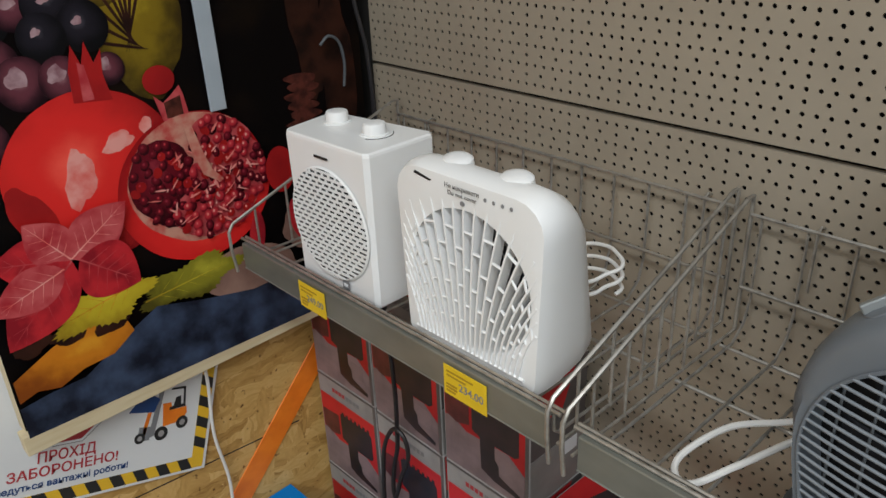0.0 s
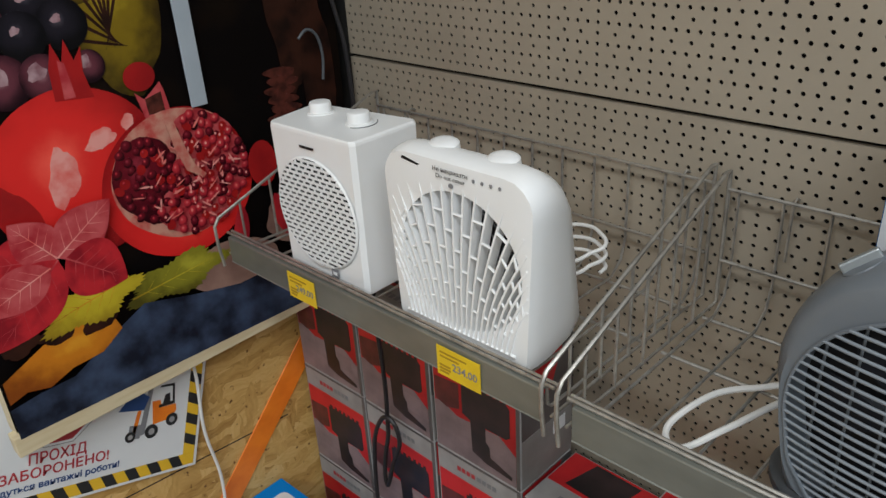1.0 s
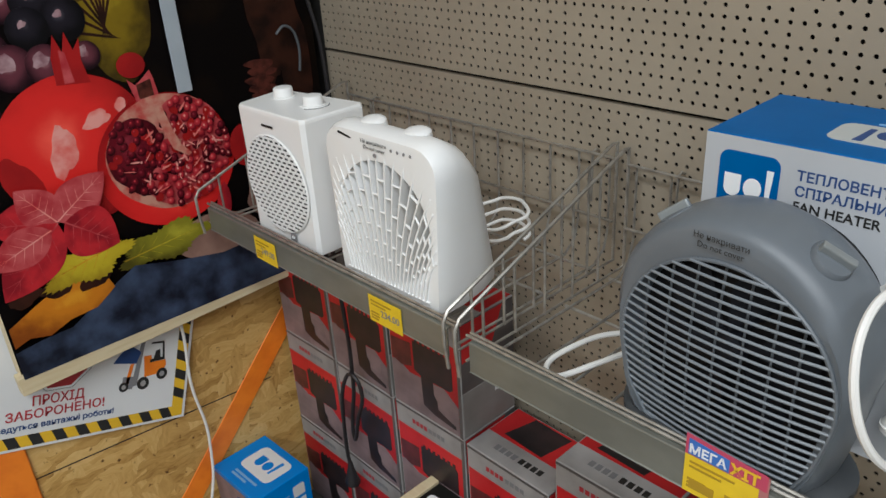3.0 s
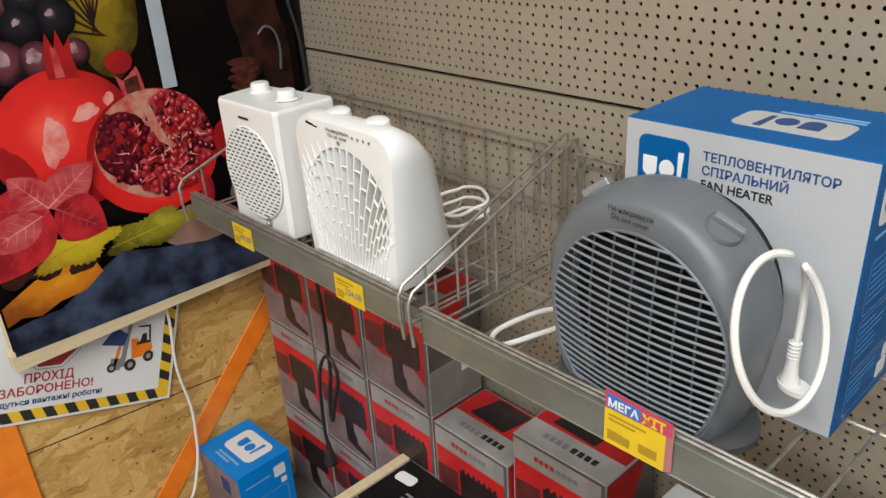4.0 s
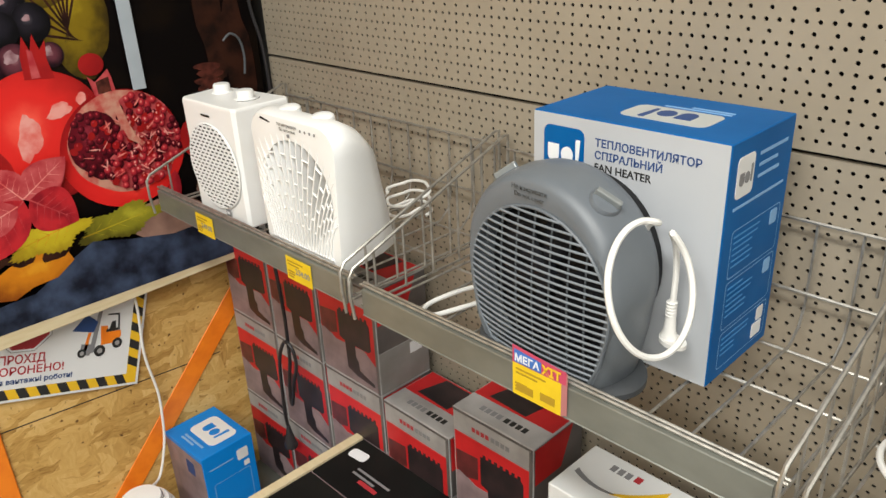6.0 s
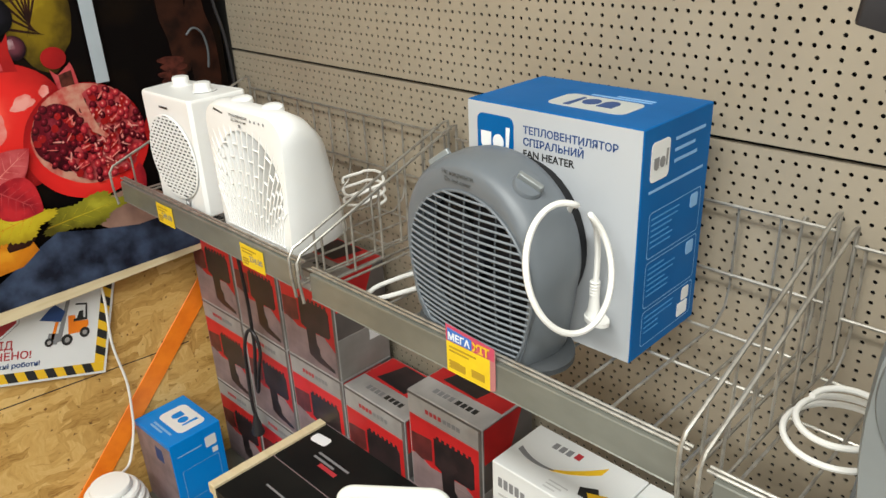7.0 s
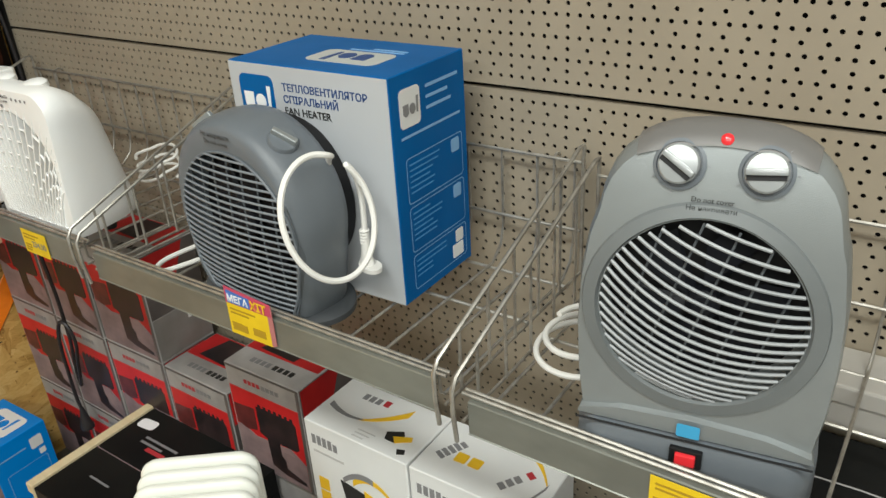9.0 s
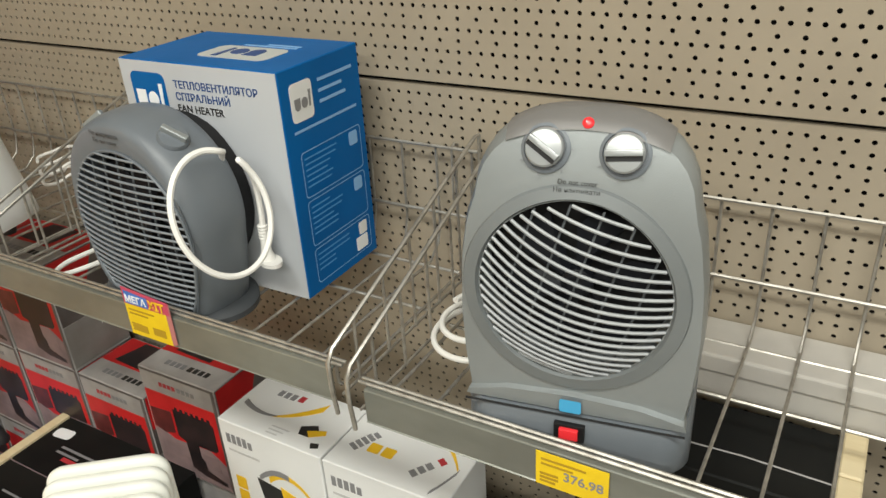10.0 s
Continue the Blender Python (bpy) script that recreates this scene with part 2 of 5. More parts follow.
def rect(u0, u1, v0, v1, r=0.0, n=5):
    if not r:
        return [(u0, v0), (u1, v0), (u1, v1), (u0, v1)]
    out = []
    for cu, cv, a0 in ((u1 - r, v0 + r, -90), (u1 - r, v1 - r, 0), (u0 + r, v1 - r, 90), (u0 + r, v0 + r, 180)):
        for k in range(n + 1):
            a = radians(a0 + 90 * k / n)
            out.append((cu + r * math.cos(a), cv + r * math.sin(a)))
    return out


def ellipse(cu, cv, ru, rv, n=32, turn=0.0, wobble=0.0, seed=0):
    out, s, c = [], math.sin(radians(turn)), math.cos(radians(turn))
    rng = random.Random(seed)
    ph = [rng.uniform(0, 6.28) for _ in range(3)]
    for k in range(n):
        a = math.tau * k / n
        w = 1 + wobble * (math.sin(3 * a + ph[0]) + 0.6 * math.sin(5 * a + ph[1]) + 0.4 * math.sin(9 * a + ph[2]))
        u, v = ru * w * math.cos(a), rv * w * math.sin(a)
        out.append((cu + c * u - s * v, cv + s * u + c * v))
    return out


def letters(body, size, depth=0.0004, align="LEFT", bold=0.0, spacing=1.0):
    """A mesh of writing in the plane of x and z, facing -y."""
    cu = bpy.data.curves.new("writing", "FONT")
    cu.body, cu.size, cu.extrude, cu.align_x, cu.offset, cu.space_character = body, size, depth, align, bold, spacing
    cu.resolution_u = 3
    ob = bpy.data.objects.new("writing", cu)
    scene.collection.objects.link(ob)
    me = bpy.data.meshes.new_from_object(ob)
    bpy.data.objects.remove(ob)
    me.transform(pose(0, 0, 0, 90))
    return me


def revolve(profile, seg=24, bm=None):
    """Turns (radius, z) pairs round z."""
    bm = bm or bmesh.new()
    rings = []
    for r, z in profile:
        rings.append([bm.verts.new((r * math.cos(math.tau * k / seg), r * math.sin(math.tau * k / seg), z)) for k in range(seg)])
    for a, b in zip(rings, rings[1:]):
        for k in range(seg):
            bm.faces.new((a[k], a[(k + 1) % seg], b[(k + 1) % seg], b[k]))
    bm.faces.new(rings[0][::-1])
    bm.faces.new(rings[-1])
    return bm


def loft(outlines, bm=None, cap=True):
    """Skins outlines: lists of 3D points of equal length."""
    bm = bm or bmesh.new()
    rings = [[bm.verts.new(p) for p in o] for o in outlines]
    for a, b in zip(rings, rings[1:]):
        n = len(a)
        for k in range(n):
            bm.faces.new((a[k], a[(k + 1) % n], b[(k + 1) % n], b[k]))
    if cap:
        bm.faces.new(rings[0][::-1])
        bm.faces.new(rings[-1])
    return bm


FRONT = lambda x, y, z: pose(x, y, z)                  # plates made by flat() on a front that faces -y
RIGHT = lambda x, y, z: pose(x, y, z, 0, 0, 90)        # on a side that faces +x
TOP = lambda x, y, z, r=0: pose(x, y, z, 0, 0, r) @ pose(0, 0, 0, -90)   # on a top that faces +z, read from -y

# ---------------------------------------------------------------- structure
BOARD_Y, WALL_X = 0.797, -1.095
FLOOR_Z = 1.0            # top of the basket's wires


def perforated(name, x0, x1, z0, z1, first_dense, parent, label=""):
    """A perforated sheet: close rows at 15 mm and wide rows at 25 mm in turn, 13 mm apart, with folded top and bottom edges."""
    V, F = [], []

    def cell(xa, xb, za, zb, hole):
        i = len(V)
        xm, zm = (xa + xb) / 2, (za + zb) / 2
        V.extend([(xa, 0, za), (xm, 0, za), (xb, 0, za), (xb, 0, zm), (xb, 0, zb), (xm, 0, zb), (xa, 0, zb), (xa, 0, zm)])
        if not hole:
            F.append(tuple(range(i, i + 8)))
            return
        for y in (0.0, 0.0022):
            for k in range(8):
                a = radians(-135 + 45 * k)
                V.append((xm + hole * math.cos(a), y, zm + hole * math.sin(a)))
        for k in range(8):
            j = (k + 1) % 8
            F.append((i + k, i + j, i + 8 + j, i + 8 + k))
            F.append((i + 8 + k, i + 8 + j, i + 16 + j, i + 16 + k))

    z, dense = z0 + 0.006, first_dense
    cell(x0, x1, z0, z, 0)
    while z + 0.013 < z1:
        pitch = 0.015 if dense else 0.025
        n = int((x1 - x0) / pitch)
        for k in range(n):
            cell(x0 + k * pitch, x0 + (k + 1) * pitch, z, z + 0.013, 0.0028)
        if x0 + n * pitch < x1 - 1e-4:
            cell(x0 + n * pitch, x1, z, z + 0.013, 0)
        z, dense = z + 0.013, not dense
    cell(x0, x1, z, z1, 0)
    for za in (z0, z1):
        i = len(V)
        V.extend([(x0, 0, za), (x1, 0, za), (x1, 0.012, za), (x0, 0.012, za)])
        F.append((i, i + 1, i + 2, i + 3))
    me = bpy.data.meshes.new(name)
    me.from_pydata(V, [], F)
    ob = part(name, me, BOARD, parent, label)
    return ob


# near-black sheet: shade behind the panels' holes and gaps, put into its colour
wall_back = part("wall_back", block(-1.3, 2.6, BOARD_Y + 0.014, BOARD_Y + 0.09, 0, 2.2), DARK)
tagged(wall_back, "beige perforated steel back wall of the shop shelving", "wall", kind="structure")
for za, zb in ((0.413, 1.2165), (1.2225, 1.622), (1.6275, 2.026)):
    p = perforated("perforated_panel", -1.03, 2.2, za, zb, True, wall_back)
    p.matrix_basis = pose(0, BOARD_Y, 0)

wall_left = part("wall_left", block(WALL_X - 0.018, WALL_X, -1.6, 0.86, 0.0, 2.2), OSB)
tagged(wall_left, "yellow-brown OSB board wall closing the end of the shelf", "wall", kind="structure")
floor = part("floor", block(-1.2, 2.6, -3.2, 0.9, -0.05, 0.0), CONCRETE)
tagged(floor, "dull grey shop floor", "floor", kind="structure")
ceiling = part("ceiling", block(-1.2, 2.6, -3.2, 0.9, 3.1, 3.15), CEIL_W)
tagged(ceiling, "plain white shop ceiling", "ceiling", kind="structure")
for nm, b in (("wall_right", (2.55, 2.6, -3.2, 0.9, 0, 3.1)), ("wall_front", (-1.2, 2.6, -3.25, -3.2, 0, 3.1)), ("wall_upper", (-1.2, 2.6, 0.9, 0.95, 0, 3.1)),
              ("wall_aisle", (-1.25, -1.2, -3.2, 0.9, 0, 3.1))):
    tagged(part(nm, block(*b), PAINT_W), "plain light shop wall", "wall", kind="structure")

deck = part("lower_shelf", block(-1.09, 2.2, 0.36, 0.79, 0.185, 0.205, 0.002), STEEL)
tagged(deck, "grey steel lower shelf deck under the cartons", "shelf", kind="structure")
part("kick_plate", block(-1.09, 2.2, 0.38, 0.79, 0.0, 0.184), STEEL, deck)


# ---------------------------------------------------------------- wire baskets
def basket(x0, x1, dz, name="wire_basket"):
    t = thing(name, (x0, 0.47, FLOOR_Z + dz), "zinc-plated wire shelf basket with a steel price strip along its front", "shelf basket", "wire baskets along the shelf")
    w, back, r = x1 - x0, 0.312, 0.0019
    n = round((w - 0.03) / 0.052)
    for k in range(n + 1):
        x = 0.015 + (w - 0.03) * k / n
        part("floor_wire", wire([(x, 0.008, 0.030), (x, 0.010, 0.004), (x, 0.016, -r), (x, back - 0.030, -r), (x, back - 0.008, 0.016), (x, back, 0.045), (x, back, 0.150)], r), CHROME, t, smooth=True)
    for y, z in ((0.180, -3 * r), (back - 0.036, -3 * r), (back - 0.002 - 2 * r, 0.060), (back - 2 * r, 0.150)):
        part("rail", wire([(0.004, y, z), (w - 0.004, y, z)], r * 1.15), CHROME, t, smooth=True)
    for y, z in ((0.0035, 0.0325), (0.010, 0.0325)):
        part("front_rail", wire([(0.002, y, z), (w - 0.002, y, z)], r * 1.1), CHROME, t, smooth=True)
    for x in (0.003, w - 0.003):
        top = lambda y: 0.060 + (y + 0.008) * 0.365
        side = part("side_frame", wire([(x, -0.012, -0.016), (x, -0.016, 0.020), (x, -0.016, 0.048), (x, -0.008, 0.059), (x, back - 0.012, top(back - 0.012)), (x, back - 0.002, top(back) - 0.004), (x, back - 0.002, 0.0)], r * 1.3), CHROME, t, smooth=True)
        for y in (0.03, 0.085, 0.14, 0.195, 0.25):
            part("upright", wire([(x, y, -0.002), (x, y, top(y))], r), CHROME, side, smooth=True)
        part("bottom_rail", wire([(x, 0.0, 0.0), (x, back, 0.0)], r), CHROME, side, smooth=True)
    for x in (w * 0.13, w * 0.93):
        part("hook", wire([(x, back + 0.012, 0.150), (x, back + 0.004, 0.1535), (x, back - 0.003, 0.151), (x, back - 0.004, 0.080)], r * 1.0), CHROME, t, smooth=True)
    prof = [(-0.0045, -0.0095), (-0.0025, -0.0100), (-0.0010, -0.0090), (-0.0010, 0.0285), (0.004, 0.0285), (0.004, 0.030), (-0.0022, 0.030), (-0.0032, 0.0285), (-0.0032, -0.0085)]
    bm = loft([[(x, y, z) for y, z in prof] for x in (0.012, w - 0.012)])
    part("price_strip", bm, STEEL, t, "dull galvanised steel strip")
    return t


basket(-0.955, -0.362, 0.0)
basket(-0.350, 0.243, -0.004)
basket(0.257, 0.850, -0.017)
basket(0.864, 1.457, -0.018)


# ---------------------------------------------------------------- fan heaters
def grille_slat(u, v0, half, r, dome, centre, rad, n=10):
    """A slat across a domed grille at height v0."""
    pts = []
    for k in range(n + 1):
        x = -half + 2 * half * k / n
        q = min(1.0, (x * x + (v0 - centre) ** 2) / (rad * rad))
        pts.append((u + x, -dome * (1 - q), v0))
    return wire(pts, r, 6)


def radial(poly, cu, cv, n):
    """The outline poly seen from (cu, cv), at n even angles."""
    out = []
    for k in range(n):
        a = math.tau * k / n
        du, dv = math.cos(a), math.sin(a)
        best = 0.0
        for (u0, v0), (u1, v1) in zip(poly, poly[1:] + poly[:1]):
            eu, ev = u1 - u0, v1 - v0
            det = du * -ev + eu * dv
            if abs(det) < 1e-12:
                continue
            s = ((u0 - cu) * -ev + eu * (v0 - cv)) / det
            t = (du * (v0 - cv) - dv * (u0 - cu)) / det
            if s > 0 and -1e-6 <= t <= 1 + 1e-6:
                best = max(best, s)
        out.append((cu + best * du, cv + best * dv))
    return out


def shell(outline, hole, centre, rings, well, pivot=None):
    """A moulded housing: rings of (depth, scale) from the back to the rim, then the front face, then the wall of the grille's well."""
    cu, cv = centre
    n = 72
    a = radial(outline, cu, cv, n)
    h = radial(hole, cu, cv, n)
    pu, pv = pivot or centre
    layers = [[(pu + (u - pu) * s, y, max(0.0, pv + (v - pv) * s)) for u, v in a] for y, s in rings]
    y0 = rings[-1][0]
    layers.append([(u * 0.35 + p * 0.65, y0 - 0.0015, v * 0.35 + q * 0.65) for (u, v), (p, q) in zip(a, h)])
    layers.append([(u, y0 - 0.0005, v) for u, v in h])
    layers.append([(u, y0 + well, v) for u, v in h])
    bm = loft(layers, cap=False)
    bm.verts.ensure_lookup_table()
    bm.faces.new([bm.verts[k] for k in range(n)][::-1])
    return bm


def fan_blades(parent, cx, cz, y, rad, n=6):
    hub = part("fan_hub", revolve([(0.2 * rad, 0.0), (0.2 * rad, 0.010), (0.12 * rad, 0.013)], 18), FAN_IN, parent, "dark fan", m=pose(cx, y, cz, 90))
    for k in range(n):
        bm = bmesh.new()
        a = math.tau * k / n
        pts = []
        for rr, da, dy in ((0.2, 0, 0.004), (0.95, -0.1, 0.006), (0.98, 0.35, 0.0), (0.75, 0.55, -0.004), (0.2, 0.6, -0.004)):
            pts.append(bm.verts.new((rad * rr * math.cos(a + da), rad * rr * math.sin(a + da), 0.004 - dy)))
        bm.faces.new(pts)
        part("fan_blade", bm, FAN_IN, hub)


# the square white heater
SLOT_SHADE = material("slot_shade", (0.022, 0.024, 0.024), 0.7, spec=0.2)
heater = thing("fan_heater", (-0.742, 0.492, FLOOR_Z + 0.014), "boxy white plastic fan heater with a round slotted grille", "fan heater", turn=1.5)
plan = [(-0.083, 0.0), (0.072, 0.0), (0.078, 0.006), (0.078, 0.108), (0.072, 0.114), (-0.092, 0.094), (-0.104, 0.084), (-0.091, 0.006)]
heights = [(0.0, 0.92), (0.003, 0.95), (0.012, 0.96), (0.2065, 0.985), (0.2100, 0.975), (0.2120, 0.95)]
bm = loft([[(x * s, 0.055 + (y - 0.055) * s, z) for x, y in plan] for z, s in heights])
body = part("body", bm, WHITE_PL, heater)
heater.scale = (0.98, 0.98, 0.96)
for x, y in ((-0.06, 0.02), (0.055, 0.02), (-0.07, 0.08), (0.055, 0.09)):
    part("foot", revolve([(0.008, -0.0143), (0.009, -0.010), (0.010, 0.002)], 16), BLACK_RUB, heater, "dark rubber foot", smooth=True, m=pose(x, y, 0))
gc, gr = (-0.006, 0.100), 0.0755
# flat disc on the solid front: the slots' shade is put into its colour
part("grille_well", flat(ellipse(gc[0], gc[1], gr, gr, 40), 0.0004), SLOT_SHADE, heater, "dark disc painted for the shade between the slots", m=FRONT(0, -0.0008, 0))
grille = part("grille_ring", loft([[(u, -0.0005, v) for u, v in ellipse(gc[0], gc[1], gr, gr, 40)], [(u, -0.0026, v) for u, v in ellipse(gc[0], gc[1], gr + 0.0005, gr + 0.0005, 40)],
              [(u, -0.0005, v) for u, v in ellipse(gc[0], gc[1], gr + 0.003, gr + 0.003, 40)]], cap=False), WHITE_PL, heater)
rows = 22
for k in range(rows):
    v = gc[1] - gr + 2 * gr * (k + 0.5) / rows
    half = math.sqrt(max(gr ** 2 - (v - gc[1]) ** 2, 1e-6))
    part("slat", block(gc[0] - half, gc[0] + half, -0.0032, -0.0008, v - 0.00135, v + 0.00135), WHITE_PL, grille)
    bm = bmesh.new()
    off = 0.0 if k % 2 else 0.0066
    u = -half + 0.004 + (off + half) % 0.0132
    while u < half - 0.003 and k < rows - 1:
        block(gc[0] + u - 0.0013, gc[0] + u + 0.0013, -0.0030, -0.0008, v + 0.0016, v + 0.0053, bm=bm)
        u += 0.0132
    if len(bm.verts):
        tagged(part("slot_ribs", bm, WHITE_PL, grille), kind="stuff")
    else:
        bm.free()
part("vent_slit", flat(rect(-0.024, 0.004, 0.1885, 0.1920, 0.001), 0.0004), BLACK, heater, "thin dark slit", m=FRONT(0, -0.0004, 0))
part("badge", flat(rect(0.010, 0.024, 0.0125, 0.0255), 0.0004), GREY_INK, heater, "small dark square badge", m=FRONT(0, -0.0008, 0))
part("badge_mark", flat(rect(0.013, 0.021, 0.0165, 0.021), 0.0008), WHITE_INK, heater, m=FRONT(0, -0.0008, 0))
for x, y in ((-0.058, 0.066), (0.022, 0.062)):
    k = part("knob_base", revolve([(0.0185, 0.0), (0.0185, 0.0016), (0.0175, 0.0022)], 28), WHITE_PL, heater, smooth=True, m=pose(x, y, 0.2117))
    part("knob", revolve([(0.0150, 0.002), (0.0147, 0.0125), (0.0135, 0.0150), (0.010, 0.0160)], 28), WHITE_PL, k, smooth=True)
part("dial_line", wire([(0.022 + 0.0235 * math.cos(radians(a)), 0.062 + 0.0235 * math.sin(radians(a)), 0.2123) for a in range(-70, 61, 10)], 0.0006, 4), BLACK_INK, heater)

# the fan-ribbed white heater
heater = thing("fan_heater", (-0.506, 0.491, FLOOR_Z + 0.017), "white plastic fan heater with fan-shaped ribs over a dark opening", "fan heater", turn=0.0)
heater.scale = (1.02, 1.06, 0.955)


def outline_b(w0, w1, h, r):
    return [(-w0, 0.0), (w0, 0.0)] + [(w1 - r + r * math.cos(radians(a)), h - r + r * math.sin(radians(a))) for a in range(0, 91, 10)] + \
        [(-w1 + r + r * math.cos(radians(a)), h - r + r * math.sin(radians(a))) for a in range(90, 181, 10)]


OB = outline_b(0.094, 0.103, 0.226, 0.034)
hole_b = ellipse(0.004, 0.107, 0.083, 0.083, 60)
bm = shell(OB, hole_b, (0.0, 0.108), [(0.098, 0.76), (0.094, 0.82), (0.070, 0.93), (0.036, 1.0), (0.018, 1.008), (0.006, 0.996), (0.0, 0.976)], 0.03, (0.0, 0.02))
for v in bm.verts:      # a wedge: shallow at its top, deep at its foot
    if v.co.y > 0.02:
        v.co.y = 0.02 + (v.co.y - 0.02) * (1.22 - 2.6 * v.co.z)
part("body", bm, WHITE_PL, heater, smooth=True)
# a black disc closes the opening, its inner shade put into the colour
part("fan_well", flat(ellipse(0.004, 0.107, 0.084, 0.084, 60), 0.0004), BLACK, heater, "black disc for the shade behind the ribs", m=FRONT(0, 0.029, 0))
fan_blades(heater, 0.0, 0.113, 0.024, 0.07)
part("heat_guard", wire([(0.03 * math.cos(a * 0.2) * (1 + a * 0.012), 0.02, 0.113 + 0.03 * math.sin(a * 0.2) * (1 + a * 0.012)) for a in range(95)], 0.0007, 4), GREY_DK, heater)


def fin(p0, p1, p2, p3, t, depth, y0, n=12):
    """A thin deep rib along a cubic curve in the front plane."""
    rings = []
    for k in range(n + 1):
        s = k / n
        b = [(1 - s) ** 3, 3 * s * (1 - s) ** 2, 3 * s * s * (1 - s), s ** 3]
        db = [-3 * (1 - s) ** 2, 3 * (1 - s) ** 2 - 6 * s * (1 - s), 6 * s * (1 - s) - 3 * s * s, 3 * s * s]
        u = sum(w * p[0] for w, p in zip(b, (p0, p1, p2, p3)))
        v = sum(w * p[1] for w, p in zip(b, (p0, p1, p2, p3)))
        du = sum(w * p[0] for w, p in zip(db, (p0, p1, p2, p3)))
        dv = sum(w * p[1] for w, p in zip(db, (p0, p1, p2, p3)))
        q = math.hypot(du, dv) or 1
        nu, nv = dv / q * t, -du / q * t
        dd = depth * (1 - 0.16 * s ** 3)
        rings.append([(u + nu, y0, v + nv), (u + nu, y0 - dd, v + nv), (u - nu, y0 - dd, v - nv), (u - nu, y0, v - nv)])
    return loft(rings)


def rib_curve(q):
    """Control points of one rib: from the bottom rail out to a rounded square."""
    a = radians(106 * q)
    r = ((abs(math.sin(a)) / 0.094) ** 4 + (abs(math.cos(a)) / 0.090) ** 4) ** -0.25
    end = (r * math.sin(a), 0.106 + r * math.cos(a))
    return ((0.072 * q, 0.018), (0.077 * q, 0.020 + 0.050 * (1 - 0.45 * q * q)), (0.62 * end[0] + 0.026 * q, 0.62 * end[1] + 0.022), end)


ribs = part("rib_frame", wire([(-0.079, -0.001, 0.017), (0.079, -0.001, 0.017)], 0.0022, 6), WHITE_PL, heater, "white rib grille")
for k in range(23):
    part("rib", fin(*rib_curve(-1 + 2 * k / 22), 0.0012, 0.0135, 0.010), WHITE_PL, ribs)


def rib_point(q, f):
    c = rib_curve(q)
    b = [(1 - f) ** 3, 3 * f * (1 - f) ** 2, 3 * f * f * (1 - f), f ** 3]
    return sum(w * p[0] for w, p in zip(b, c)), sum(w * p[1] for w, p in zip(b, c))


for j, f in enumerate((0.22, 0.34, 0.46, 0.58, 0.70, 0.82)):
    for k in range(j % 2, 22, 2):
        g = f
        (u0, v0), (u1, v1) = rib_point(-1 + 2 * k / 22, g), rib_point(-1 + 2 * (k + 1) / 22, g)
        if math.hypot(u1 - u0, v1 - v0) > 0.003:
            part("cross_rib", wire([(u0, -0.0015, v0), (u1, -0.0015, v1)], 0.0016, 5), WHITE_PL, ribs)
for x in (-0.062, 0.062):
    for y in (0.018, 0.066):
        part("foot", revolve([(0.009, -0.0165), (0.010, -0.012), (0.011, 0.003)], 16), BLACK_RUB, heater, "dark rubber foot", smooth=True, m=pose(x, y, 0))
part("notch", flat([(-0.072, 0.213), (-0.048, 0.2095), (-0.045, 0.2115), (-0.07, 0.2165)], 0.0004), BLACK, heater, "dark notch", m=FRONT(0, -0.0004, 0))
me = letters("Не накривати", 0.0072, 0.0001, "CENTER")
part("writing", me, BLACK_INK, heater, "small dark warning writing", m=FRONT(0.0, -0.0032, 0.2110))
me = letters("Do not cover", 0.0072, 0.0001, "CENTER")
part("writing", me, BLACK_INK, heater, "small dark warning writing", m=FRONT(0.0, -0.0030, 0.2035))
for k, u in enumerate((0.030, 0.041, 0.052, 0.063)):
    part("symbol", flat(ellipse(u, 0.2100, 0.0019, 0.0023, 8), 0.0004), GREY_INK, heater, m=FRONT(0, -0.0016, 0))
part("emblem", flat(ellipse(0.0, 0.1975, 0.0032, 0.0028, 12), 0.0004), GREY_INK, heater, m=FRONT(0, -0.0022, 0))
for x in (-0.040, 0.040):
    part("knob", revolve([(0.0, -0.004), (0.020, -0.004), (0.0195, 0.004), (0.016, 0.0075), (0.008, 0.0095)], 28), WHITE_PL, heater, smooth=True, m=pose(x, 0.030, 0.2235, 8, 0, 0) @ Matrix.Diagonal((0.92, 0.8, 0.85, 1)))

# the round grey heater
heater = thing("fan_heater", (-0.066, 0.500, FLOOR_Z), "grey round-bodied fan heater with horizontal silver slats on an oval foot", "fan heater", turn=-4.5)


def outline_c():
    out = [(-0.094, 0.004), (0.094, 0.004), (0.100, 0.03), (0.109, 0.075)]
    out += [(0.116 * math.cos(radians(a)), 0.130 + 0.111 * math.sin(radians(a))) for a in range(-15, 196, 5)]
    return out + [(-0.109, 0.075), (-0.100, 0.03)]


def hole_c():
    up = [(0.005 + 0.102 * math.cos(radians(a)), 0.104 + 0.099 * math.sin(radians(a))) for a in range(-10, 191, 5)]
    return [(-0.064, 0.014), (0.080, 0.014), (0.095, 0.045)] + up + [(-0.087, 0.045)]


